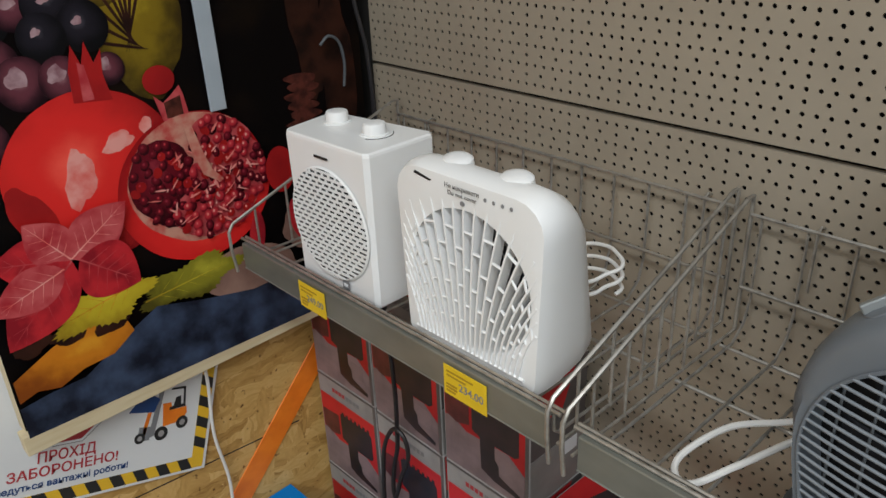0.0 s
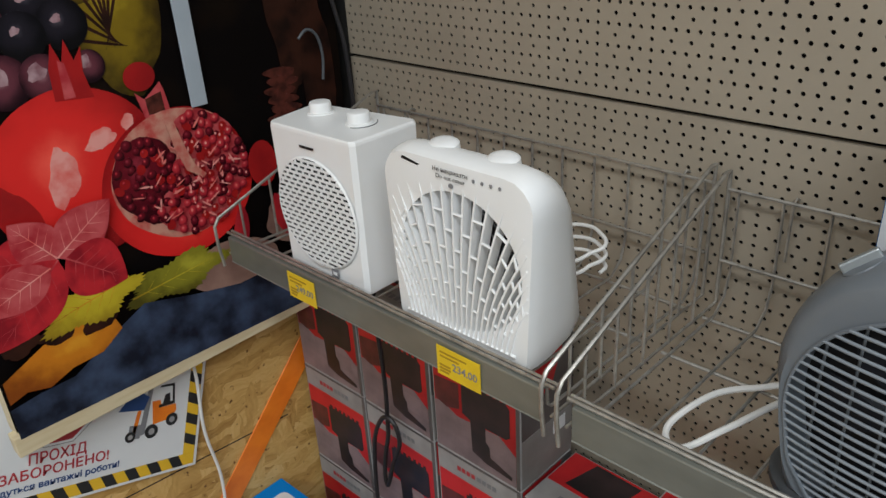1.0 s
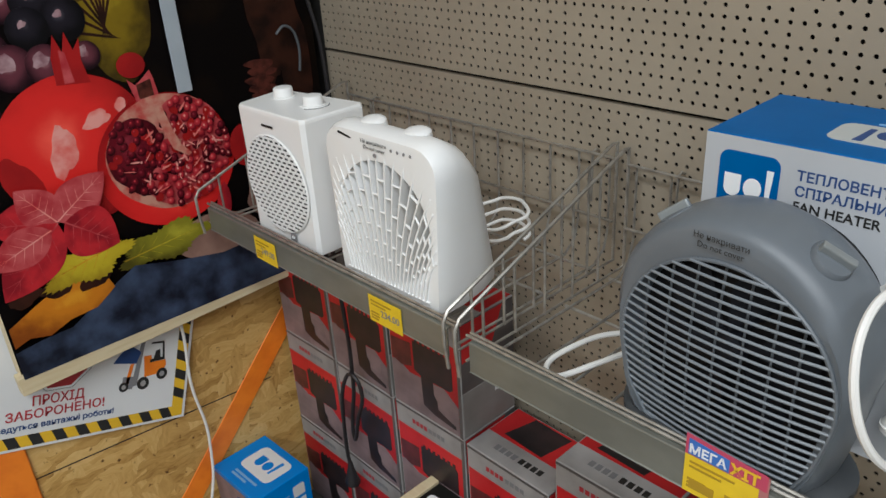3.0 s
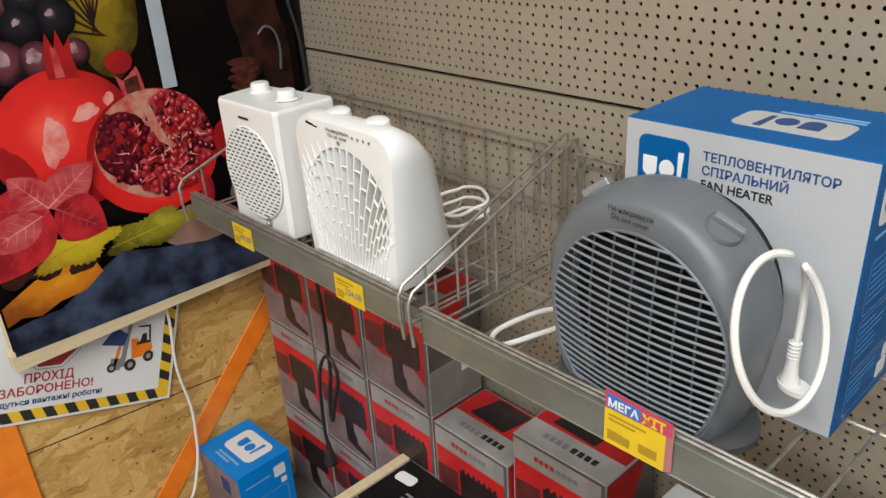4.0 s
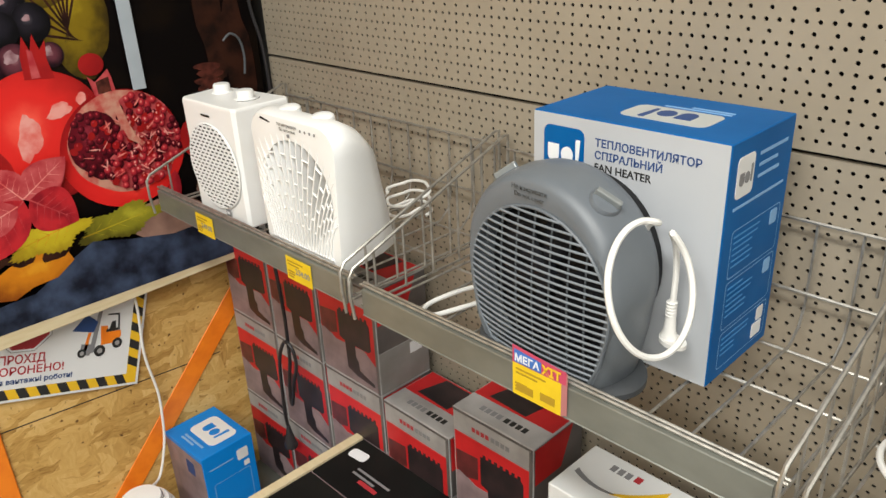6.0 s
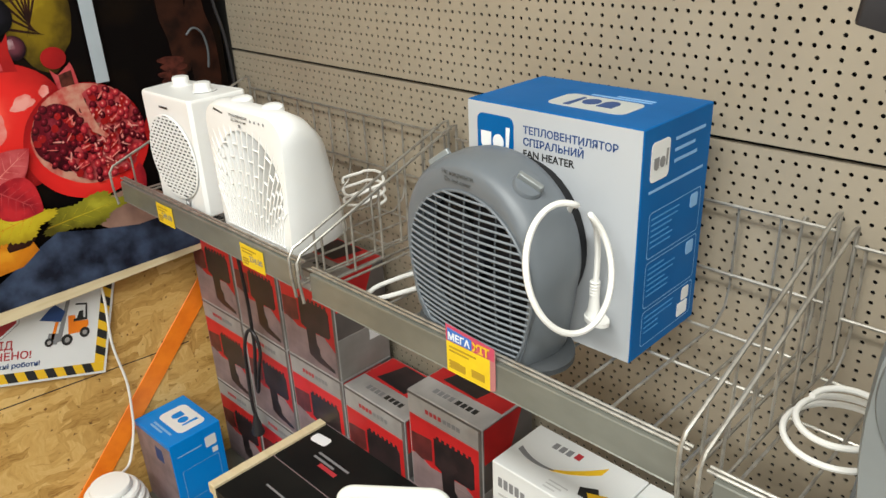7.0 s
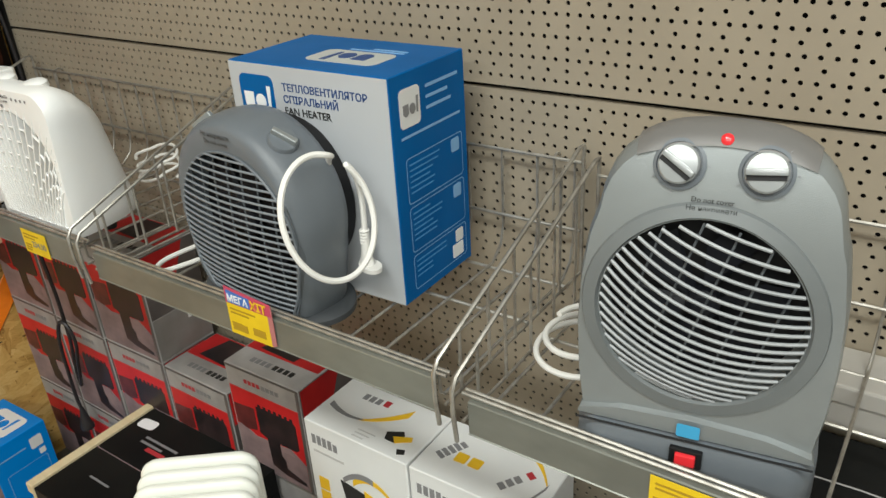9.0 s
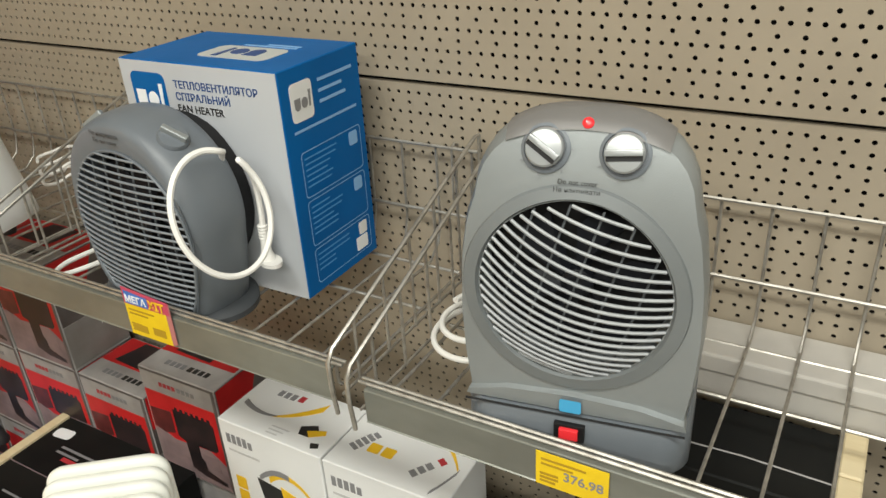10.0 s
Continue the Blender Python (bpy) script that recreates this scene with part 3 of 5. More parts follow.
bm = shell(outline_c(), hole_c(), (0.0, 0.112), [(0.076, 0.80), (0.076, 0.935), (0.073, 0.960), (0.064, 0.988), (0.048, 1.005), (0.026, 0.995), (0.010, 0.965), (0.002, 0.92), (0.0, 0.89)], 0.035)
part("body", bm, GREY_PL, heater, smooth=True)
# shade inside the housing, painted as a black disc behind the slats
part("fan_well", flat(radial(hole_c(), 0, 0.112, 72), 0.0004), BLACK, heater, "black disc for the shade behind the slats", m=FRONT(0, 0.033, 0))
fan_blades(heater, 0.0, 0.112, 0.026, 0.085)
part("foot", loft([[(u, v * 0.62 + 0.045, z) for u, v in ellipse(0, 0, r, r, 48)] for z, r in ((0.0, 0.112), (0.002, 0.116), (0.009, 0.116), (0.013, 0.110), (0.016, 0.09))]), material("charcoal_plastic", (0.055, 0.060, 0.066), 0.42, second=(0.045, 0.050, 0.055), scale=20, mix=0.5), heater, "dark grey oval foot", smooth=True)
part("back_shell", loft([[(0.0 + u * s, 0.085 + d, 0.125 + v * s) for u, v in ellipse(0, 0, 0.092, 0.092, 40)] for d, s in ((-0.012, 1.08), (0.014, 1.06), (0.024, 0.92))]), BLACK, heater, "black rear grille cover", smooth=True)
grille = part("grille_rim", wire([(u, -0.002, v) for u, v in radial(hole_c(), 0, 0.112, 72)], 0.0018, 6, closed=True), GREY_PL, heater, smooth=True)


def span_c(v):
    pts, hits = hole_c(), []
    for (u0, v0), (u1, v1) in zip(pts, pts[1:] + pts[:1]):
        if (v0 - v) * (v1 - v) <= 0 and abs(v1 - v0) > 1e-9:
            hits.append(u0 + (u1 - u0) * (v - v0) / (v1 - v0))
    return (min(hits), max(hits)) if hits else (0.0, 0.0)


for k in range(24):
    v = 0.0165 + k * 0.0082
    a, c = span_c(v)
    if c - a > 0.024:
        part("slat", grille_slat((a + c) / 2, v, (c - a) / 2, 0.00140, 0.014, 0.105, 0.112), SLAT_GREY, grille, smooth=True)
for u in (-0.075, -0.05, -0.025, 0.0, 0.025, 0.05, 0.072):
    top = 0.104 + 0.93 * math.sqrt(max(0.101 ** 2 - u * u, 0.0))
    pts = [(u, 0.006 - 0.009 * (1 - min(1, (u * u + (v - 0.105) ** 2) / 0.0125)), v) for v in [0.016 + (top - 0.016) * j / 8 for j in range(9)]]
    part("grille_stay", wire(pts, 0.0012, 5), STAY, grille)
me = letters("Не накривати", 0.0078, 0.0001, "CENTER")
part("writing", me, BLACK_INK, heater, "dark warning writing", m=pose(-0.004, -0.0036, 0.2195))
me = letters("Do not cover", 0.0078, 0.0001, "CENTER")
part("writing", me, BLACK_INK, heater, "dark warning writing", m=pose(-0.004, -0.0036, 0.2115))
for sx in (-1, 1):
    a = radians(53 if sx > 0 else 127)
    k = part("knob", revolve([(0.0175, -0.006), (0.0175, 0.0045), (0.0155, 0.0075), (0.009, 0.0085)], 26), GREY_PL, heater, smooth=True,
             m=Matrix.Translation((0.1115 * math.cos(a), 0.032, 0.130 + (0.1070 if sx > 0 else 0.1010) * math.sin(a))) @ pose(0, 0, 0, 0, 37 * sx, 0) @ pose(0, 0, 0, 6, 0, 0))
    part("knob_grip", block(-0.0150, 0.0150, -0.0035, 0.0035, 0.006, 0.0150, 0.0015), GREY_LT, k, m=pose(0, 0, 0, 0, 0, 25))
    for j in range(6):
        b = radians(200 + 28 * j)
        part("dial_mark", block(-0.0012, 0.0012, -0.0012, 0.0012, -0.0045, 0.0004), BLACK_INK, k, m=pose(0.0225 * math.cos(b), 0.0225 * math.sin(b), -0.0005 - 0.004 * abs(math.cos(b))))

# the tall grey heater on its base
heater = thing("fan_heater", (0.469, 0.507, FLOOR_Z - 0.006), "light grey oscillating fan heater with two knobs and a red lamp", "fan heater", turn=9.0)


def outline_d():
    out = [(-0.096, 0.037), (0.096, 0.037), (0.102, 0.085), (0.104, 0.13), (0.102, 0.18), (0.096, 0.222), (0.090, 0.240)]
    out += [(0.089 * math.cos(radians(a)) ** 0.75, 0.244 + 0.060 * math.sin(radians(a))) for a in range(6, 90, 6)]
    out += [(0.0, 0.304)]
    out += [(-u, v) for u, v in reversed(out[2:-1])]
    return out


hc, hr = (-0.003, 0.1555), 0.0795
hole_d = ellipse(hc[0], hc[1], hr, hr, 72)
D_RINGS = [(0.112, 0.74), (0.108, 0.80), (0.085, 0.89), (0.05, 0.955), (0.020, 0.988), (0.006, 0.980), (0.0, 0.960)]
bm = shell(outline_d(), hole_d, hc, D_RINGS, 0.035, (0.0, 0.0))
part("body", bm, GREY_LT, heater, smooth=True)
# black disc at the well's end in place of the shade inside
part("fan_well", flat(ellipse(hc[0], hc[1], hr, hr, 60), 0.0004), BLACK, heater, "black disc for the shade behind the slats", m=FRONT(0, 0.033, 0))
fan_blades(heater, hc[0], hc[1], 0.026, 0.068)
collar = loft([[(u, -0.001, v) for u, v in ellipse(hc[0], hc[1], hr + 0.001, hr + 0.001, 64)], [(u, -0.005, v) for u, v in ellipse(hc[0], hc[1], hr + 0.003, hr + 0.003, 64)],
               [(u, -0.0035, v) for u, v in ellipse(hc[0], hc[1] - 0.001, hr + 0.0135, hr + 0.013, 64)], [(u, -0.0005, v) for u, v in ellipse(hc[0], hc[1] - 0.001, hr + 0.015, hr + 0.0145, 64)]], cap=False)
grille = part("grille_collar", collar, COLLAR, heater, "darker grey grille collar", smooth=True)
def turned(u, y, v):
    """The round grille sits in its collar turned by a sixth of a right angle."""
    c, n = math.cos(radians(-17)), math.sin(radians(-17))
    return (hc[0] + c * u - n * v, y, hc[1] + n * u + c * v)


for k in range(20):
    v = hc[1] - hr + 2 * hr * (k + 0.5) / 20
    h = math.sqrt(hr ** 2 - (v - hc[1]) ** 2)
    pts = []
    for j in range(15):
        u = -h + 2 * h * j / 14
        sag = 0.014 * (1 - (u / hr) ** 2) * (h / hr)
        pts.append(turned(u, -0.001 - 0.016 * (1 - min(1, (u * u + (v - hc[1]) ** 2) / hr ** 2)), v - hc[1] - sag + 0.003))
    part("slat", wire(pts, 0.00155, 6), SILVER_PL, grille, smooth=True)
for u in (-0.052, -0.026, 0.0, 0.026, 0.052):
    top = 0.97 * math.sqrt(hr ** 2 - u * u)
    part("grille_stay", wire([turned(u, 0.004 - 0.013 * (1 - (u * u + v * v) / hr ** 2), v) for v in [-top + 2 * top * j / 8 for j in range(9)]], 0.0010, 5), STAY, grille)
# the cap follows the dome of the housing
dome = [p for p in radial(outline_d(), hc[0], hc[1], 144) if p[1] > 0.286]
rows_c = []
for y, s in ((0.096, 0.853), (0.085, 0.893), (0.05, 0.958), (0.020, 0.991), (0.006, 0.983), (-0.0008, 0.963)):
    rows_c.append([(u * s, y, v * s + 0.0006) for u, v in dome])
rows_c.append([(u * 0.963, -0.0024, dome[0][1] * 0.963 - 0.001 + 0.0115 * (1 - (u / dome[0][0]) ** 2)) for u, v in dome])
bm = bmesh.new()
grid = [[bm.verts.new(p) for p in r] for r in rows_c]
for r0, r1 in zip(grid, grid[1:]):
    for k in range(len(r0) - 1):
        bm.faces.new((r0[k], r0[k + 1], r1[k + 1], r1[k]))
part("top_cap", bm, GREY_DK, heater, "brown-grey top cap", smooth=True)
part("lamp_lens", revolve([(0.0048, 0.0), (0.0046, 0.002), (0.003, 0.0034), (0.001, 0.0038)], 20), RED_LED, heater, "red indicator lamp", smooth=True, m=pose(0.001, 0.0006, 0.2920, 76))
for u in (-0.030, 0.031):
    k = part("knob_ring", revolve([(0.0225, -0.001), (0.0225, 0.0015), (0.0195, 0.0028), (0.0190, 0.0005)], 32), GREY_PL, heater, smooth=True, m=pose(u, -0.0006, 0.2730, 84) @ Matrix.Diagonal((0.87, 0.87, 0.9, 1)))
    part("knob", revolve([(0.0180, 0.0), (0.0175, 0.0075), (0.0160, 0.0090), (0.006, 0.0095)], 32), KNOB, k, "clear grey turning knob", smooth=True)
    part("knob_bar", block(-0.0165, 0.0165, -0.0030, 0.0030, 0.0083, 0.0135, 0.0012), KNOB, k, smooth=True, m=pose(0, 0, 0, 0, 0, -34 if u < 0 else 5))
    part("knob_gap", block(-0.0155, 0.0155, -0.0022, 0.0022, 0.0087, 0.0101), BLACK, k, m=pose(0, 0, 0, 0, 0, -34 if u < 0 else 5) @ pose(0, -0.0048, 0))
    for j in range(5):
        b = radians(-150 + 50 * j)
        part("dial_mark", block(-0.0005, 0.0005, -0.001, 0.001, 0.0, 0.0008), GREY_INK, k, m=pose(0.0245 * math.cos(b), 0.0245 * math.sin(b), 0.0008, 0, 0, math.degrees(b) - 90))
part("writing", letters("Do not cover", 0.0056, 0.0001, "CENTER"), BLACK_INK, heater, "dark warning writing", m=FRONT(-0.003, -0.0030, 0.2485))
part("writing", letters("Не накривати", 0.0056, 0.0001, "CENTER"), BLACK_INK, heater, "dark warning writing", m=FRONT(-0.003, -0.0040, 0.2425))
base_plan = rect(-0.100, 0.100, -0.012, 0.120, 0.03, 6)
part("base", loft([[(u * s, 0.05 + (v - 0.05) * s, z) for u, v in base_plan] for z, s in ((-0.011, 0.985), (-0.007, 1.01), (0.031, 1.0), (0.0365, 0.97))]), GREY_PL, heater, "grey base", smooth=True)
part("skirt", loft([[(u, -0.006, v) for u, v in ((-0.097, 0.0385), (0.097, 0.0385), (0.095, 0.044), (0.06, 0.052), (0.0, 0.055), (-0.06, 0.052), (-0.095, 0.044))],
                    [(u * 0.98, 0.02, v + 0.004) for u, v in ((-0.097, 0.0385), (0.097, 0.0385), (0.095, 0.044), (0.06, 0.057), (0.0, 0.062), (-0.06, 0.057), (-0.095, 0.044))]]), GREY_LT, heater, smooth=True)
part("base_seam", wire([(u * 1.004, -0.0112, 0.0372) for u in (-0.096, -0.05, 0.0, 0.05, 0.096)], 0.0011, 5), BLACK, heater)
part("sticker", flat(rect(-0.010, 0.009, 0.0405, 0.0535, 0.002), 0.0005), CYAN, heater, "square cyan sticker", m=FRONT(0, -0.0100, 0.0))
sw = part("switch_frame", block(-0.0135, 0.0135, -0.0165, -0.0100, 0.014, 0.0315, 0.001), BLACK, heater, "black switch surround")
part("switch", block(-0.0085, 0.0085, -0.0200, -0.0150, 0.017, 0.0285, 0.0012), RED_LED, sw, "red rocker switch")

# the housing bows back towards its top
for ob in heater.children_recursive:
    if ob.type == "MESH" and ob.matrix_basis == Matrix.Identity(4) and ob.name.split(".")[0] in ("body", "top_cap", "grille_collar"):
        for v in ob.data.vertices:
            v.co.y += 1.9 * max(0.0, v.co.z - 0.18) ** 2
    elif ob.parent == heater and ob.matrix_basis.translation.z > 0.2:
        lift = ob.matrix_basis.translation.z - 0.18
        ob.matrix_basis = Matrix.Translation((0, 1.9 * lift * lift, 0)) @ Matrix.Translation(ob.matrix_basis.translation) @ pose(0, 0, 0, -math.degrees(3.4 * lift)) @ Matrix.Translation(-ob.matrix_basis.translation) @ ob.matrix_basis

# ---------------------------------------------------------------- cartons of the blue make
def plain_mark(parent, m, s, ink, depth=0.0006):
    """The maker's mark as plain shapes: a rounded block, a disc and a slanted bar."""
    block_pts = [(0.10, 0.68), (0.10, 0.44)] + [(0.24 + 0.14 * math.cos(radians(a)), 0.44 + 0.14 * math.sin(radians(a))) for a in range(190, 351, 20)] + [(0.38, 0.68)]
    part("mark", flat([(u * s, v * s) for u, v in block_pts], depth), ink, parent, m=m)
    part("mark", flat([(s * u, s * v) for u, v in ellipse(0.58, 0.49, 0.15, 0.17, 24)], depth), ink, parent, m=m)
    part("mark", flat([(s * u, s * v) for u, v in ((0.79, 0.32), (0.86, 0.32), (0.90, 0.84), (0.79, 0.84))], depth), ink, parent, m=m)


def text_bars(parent, m, u0, v0, widths, pitch, height, ink, name="print_line"):
    for k, w in enumerate(widths):
        if w:
            part(name, flat(rect(u0, u0 + w, v0 - k * pitch, v0 - k * pitch + height), 0.0004), ink, parent, m=m)


def bar_word(parent, m, u0, v0, width, height, ink, n, seed=0):
    """An unreadable word or a maker's name as a row of plain upright bars."""
    rng = random.Random(seed)
    step = width / n
    for k in range(n):
        h = height * rng.choice((1.0, 1.0, 0.8))
        part("print_bar", flat(rect(u0 + k * step, u0 + (k + 0.72) * step, v0, v0 + h), 0.0004), ink, parent, m=m)


W, D, H = 0.242, 0.148, 0.277
carton = thing("heater_carton", (-0.143, 0.594, FLOOR_Z + 0.001), "tall blue and white cardboard carton of a fan heater", "carton", turn=0.6)
part("body", block(0, W, 0, D, 0, H, 0.0012, 1), BLUE, carton)
# the front is white; shade from the overhead light is put into its grey
part("front_panel", flat(rect(0.0010, W - 0.0010, 0.001, H - 0.001), 0.0005), material("shaded_white_front", (0.46, 0.48, 0.51), 0.45, second=(0.42, 0.44, 0.47), scale=7, mix=0.4, bump=0.03), carton, "white front of the carton, greyed for its shade", m=FRONT(0, -0.0002, 0))
logo = part("logo_patch", flat(rect(0.016, 0.072, H - 0.071, H - 0.014, 0.009), 0.0006), BLUE, carton, "blue rounded maker's patch", m=FRONT(0, -0.0006, 0))
plain_mark(carton, FRONT(0.0165, -0.0011, H - 0.0735), 0.056, WHITE_INK)
for k, (txt, size, ink) in enumerate((("ТЕПЛОВЕНТИЛЯТОР", 0.0124, NAVY), ("СПІРАЛЬНИЙ", 0.0124, NAVY), ("FAN HEATER", 0.0124, BLACK_INK))):
    part("writing", letters(txt, size, 0.0002, "LEFT", 0.0002), ink, carton, "dark printed writing", m=FRONT(0.086, -0.0010, H - 0.029 - k * 0.0140))
part("print_line", flat(rect(0.100, 0.128, H - 0.078, H - 0.071), 0.0004), GREY_INK, carton, m=FRONT(0, -0.0007, 0))
top_m = Matrix.Translation((W * 0.80, D * 0.60, H)) @ pose(0, 0, 0, -90) @ pose(0, 0, 0, 0, 180)
part("top_label", flat(rect(0.0, 0.105, 0.0, 0.054, 0.012), 0.0005), material("dull_label", (0.46, 0.48, 0.47), 0.5), carton, "pale label on the lid", m=top_m)
plain_mark(carton, top_m @ pose(0.018, -0.0005, -0.012), 0.072, NAVY)
text_bars(carton, top_m, 0.0, -0.010, (0.080, 0.050), 0.008, 0.0042, PALE_BLUE)
S = RIGHT(W + 0.0002, 0, 0)
side = part("side_label", flat(rect(0.016, 0.054, H - 0.062, H - 0.018, 0.006), 0.0005), WHITE_CB, carton, m=S)
plain_mark(side, pose(0.018, -0.0006, H - 0.060), 0.036, GREY_INK)
text_bars(carton, S, 0.066, H - 0.026, (0.066, 0.044, 0.050), 0.0125, 0.0036, PALE_BLUE)
text_bars(carton, S, 0.016, H - 0.074, (0.118,), 0.011, 0.0030, PALE_BLUE)
for j, (va, vb) in enumerate(((0.124, 0.180), (0.062, 0.120), (0.012, 0.058))):
    frame_bm = loft([[(u, -0.0005, v) for u, v in rect(0.020, 0.136, va, vb, 0.005)], [(u, -0.0005, v) for u, v in rect(0.0211, 0.1349, va + 0.0011, vb - 0.0011, 0.0045)]], cap=False)
    part("panel_line", frame_bm, PALE_BLUE, carton, m=S)
    part("icon", flat(rect(0.112, 0.129, vb - 0.022, vb - 0.005, 0.003), 0.0005), PALE_BLUE if j < 2 else WHITE_CB, carton, "pale printed square", m=S)
    rng = random.Random(j)
    text_bars(carton, S, 0.026, vb - 0.010, [rng.uniform(0.03, 0.066) for _ in range(int((vb - va) / 0.0068) - 2)], 0.0068, 0.0017, material("faint_blue_ink", (0.06, 0.25, 0.55), 0.5))
part("icon", flat(rect(0.104, 0.128, 0.016, 0.034, 0.002), 0.0006), WHITE_INK, carton, "pale printed square", m=S)

small = thing("lamp_carton", (-1.088, 0.430, 0.205), "small bright blue carton with a white label on its lid", "carton", turn=2)
W2, D2, H2 = 0.158, 0.128, 0.215
part("body", block(0, W2, 0, D2, 0, H2, 0.0012, 1), BLUE_LT, small)
part("front_panel", flat(rect(0.001, W2 - 0.001, 0.001, H2 - 0.012), 0.0005), WW_PINK, small, "pale front of the carton", m=FRONT(0, -0.0002, 0))
part("badge", flat(rect(0.085, 0.118, H2 - 0.066, H2 - 0.030, 0.003), 0.0006), NAVY, small, m=FRONT(0, -0.0006, 0))
tm = Matrix.Translation((0.034, 0.040, H2)) @ pose(0, 0, 0, -90)
part("top_label", flat(rect(0, 0.100, 0, 0.070, 0.014), 0.0005), WHITE_CB, small, "white label with a blue mark", m=tm)
plain_mark(small, tm @ pose(0.014, -0.0006, -0.002), 0.074, BLUE_LT)
text_bars(small, tm, 0.012, -0.016, (0.075, 0.05), 0.009, 0.005, PALE_BLUE)
S2 = RIGHT(W2 + 0.0002, 0, 0)
part("side_label", flat(rect(0.084, 0.112, H2 - 0.052, H2 - 0.024, 0.004), 0.0005), WHITE_CB, small, m=S2)
part("icon", flat(rect(0.098, 0.112, H2 - 0.074, H2 - 0.060, 0.002), 0.0005), WHITE_CB, small, m=S2)
text_bars(small, S2, 0.014, H2 - 0.040, (0.060,), 0.011, 0.003, PALE_BLUE)
part("panel_line", loft([[(u, -0.0005, v) for u, v in rect(0.018, 0.112, 0.05, H2 - 0.08, 0.005)], [(u, -0.0005, v) for u, v in rect(0.0192, 0.1108, 0.0512, H2 - 0.0812, 0.0045)]], cap=False), PALE_BLUE, small, m=S2)


# ---------------------------------------------------------------- red and grey cartons under the shelf
BW, BD, BH = 0.174, 0.128, 0.223


def red_carton():
    t = thing("red_carton", (0, 0, 0), "red and grey printed carton picturing a dark halogen lamp", "carton", "red and grey cartons under the shelf")
    part("body", block(0, BW, 0, BD, 0, BH, 0.0016, 1), WW_GREY, t)
    f = FRONT(0, -0.0002, 0)
    part("front_red", flat(rect(0.004, BW - 0.008, 0.004, BH - 0.046), 0.0005), WW_RED, t, "red printed field", m=f)
    low = [(0.004, 0.004), (BW - 0.008, 0.004), (BW - 0.008, 0.062), (0.135, 0.085), (0.05, 0.080), (0.02, 0.095), (0.004, 0.092)]
    part("front_pale", flat(low, 0.0008), WW_PINK, t, "pale pinkish printed field", m=f)
    lamp = [(0.062, 0.150), (0.148, 0.150), (0.155, 0.143), (0.155, 0.092), (0.148, 0.086), (0.108, 0.086), (0.108, 0.060), (0.116, 0.052), (0.116, 0.034), (0.158, 0.020), (0.158, 0.013), (0.108, 0.018), (0.080, 0.028), (0.078, 0.086), (0.062, 0.092)]
    pic = part("lamp_print", flat(lamp, 0.0011), WW_DARK, t, "dark printed lamp", m=f)
    for k in range(7):
        part("fin_print", flat(rect(0.068 + k * 0.0125, 0.0745 + k * 0.0125, 0.150, 0.156), 0.0011), WW_DARK, pic)
    part("side_print", flat([(0.006, 0.138), (0.056, 0.142), (0.056, 0.096), (0.030, 0.088), (0.006, 0.096)], 0.0010), WW_BROWN, t, "maroon printed shape", m=f)
    part("base_print", flat(rect(0.112, 0.150, 0.040, 0.072), 0.0010), WW_PINK, t, m=f)
    bar_word(t, f, 0.044, BH - 0.031, 0.040, 0.0085, RED_INK, 4)
    bar_word(t, f, 0.086, BH - 0.031, 0.042, 0.0085, GREY_INK, 4)
    part("edge_band", flat(rect(0.001, BW - 0.001, BH - 0.006, BH - 0.0015), 0.0006), WW_SIDE, t, m=f)
    part("edge_band", flat(rect(BW - 0.0075, BW - 0.001, 0.001, BH - 0.007), 0.0007), WW_SIDE, t, m=f)
    tp = Matrix.Translation((0, 0, BH)) @ pose(0, 0, 0, -90)
    part("top_red", flat(rect(0.003, BW - 0.003, 0.052, BD - 0.003), 0.0005), WW_RED, t, "red field on the lid", m=tp)
    part("top_dark", flat([(0.030, 0.060), (0.112, 0.056), (0.124, 0.120), (0.046, 0.122)], 0.0009), WW_DARK, t, "dark print on the lid", m=tp)
    bar_word(t, tp, 0.040, 0.022, 0.048, 0.012, GREY_INK, 4)
    bar_word(t, tp, 0.092, 0.022, 0.050, 0.012, BLACK_INK, 4)
    sd = RIGHT(BW + 0.0002, 0, 0)
    part("side_dark", flat(rect(0.002, BD - 0.002, 0.092, BH - 0.002), 0.0004), WW_SIDE, t, "dark grey side print", m=sd)
    part("side_red", flat([(0.004, 0.150), (0.070, 0.150), (0.100, BH - 0.004), (0.004, BH - 0.004)], 0.0008), WW_RED, t, "red side print", m=sd)
    part("side_low", flat(rect(0.002, BD - 0.002, 0.003, 0.090), 0.0004), material("mid_grey_carton", (0.26, 0.25, 0.24), 0.5, second=(0.22, 0.21, 0.20), scale=18), t, m=sd)
    part("side_sticker", flat(rect(0.078, 0.108, 0.060, 0.084), 0.0008), WHITE_INK, t, "small white sticker", m=sd)
    return t


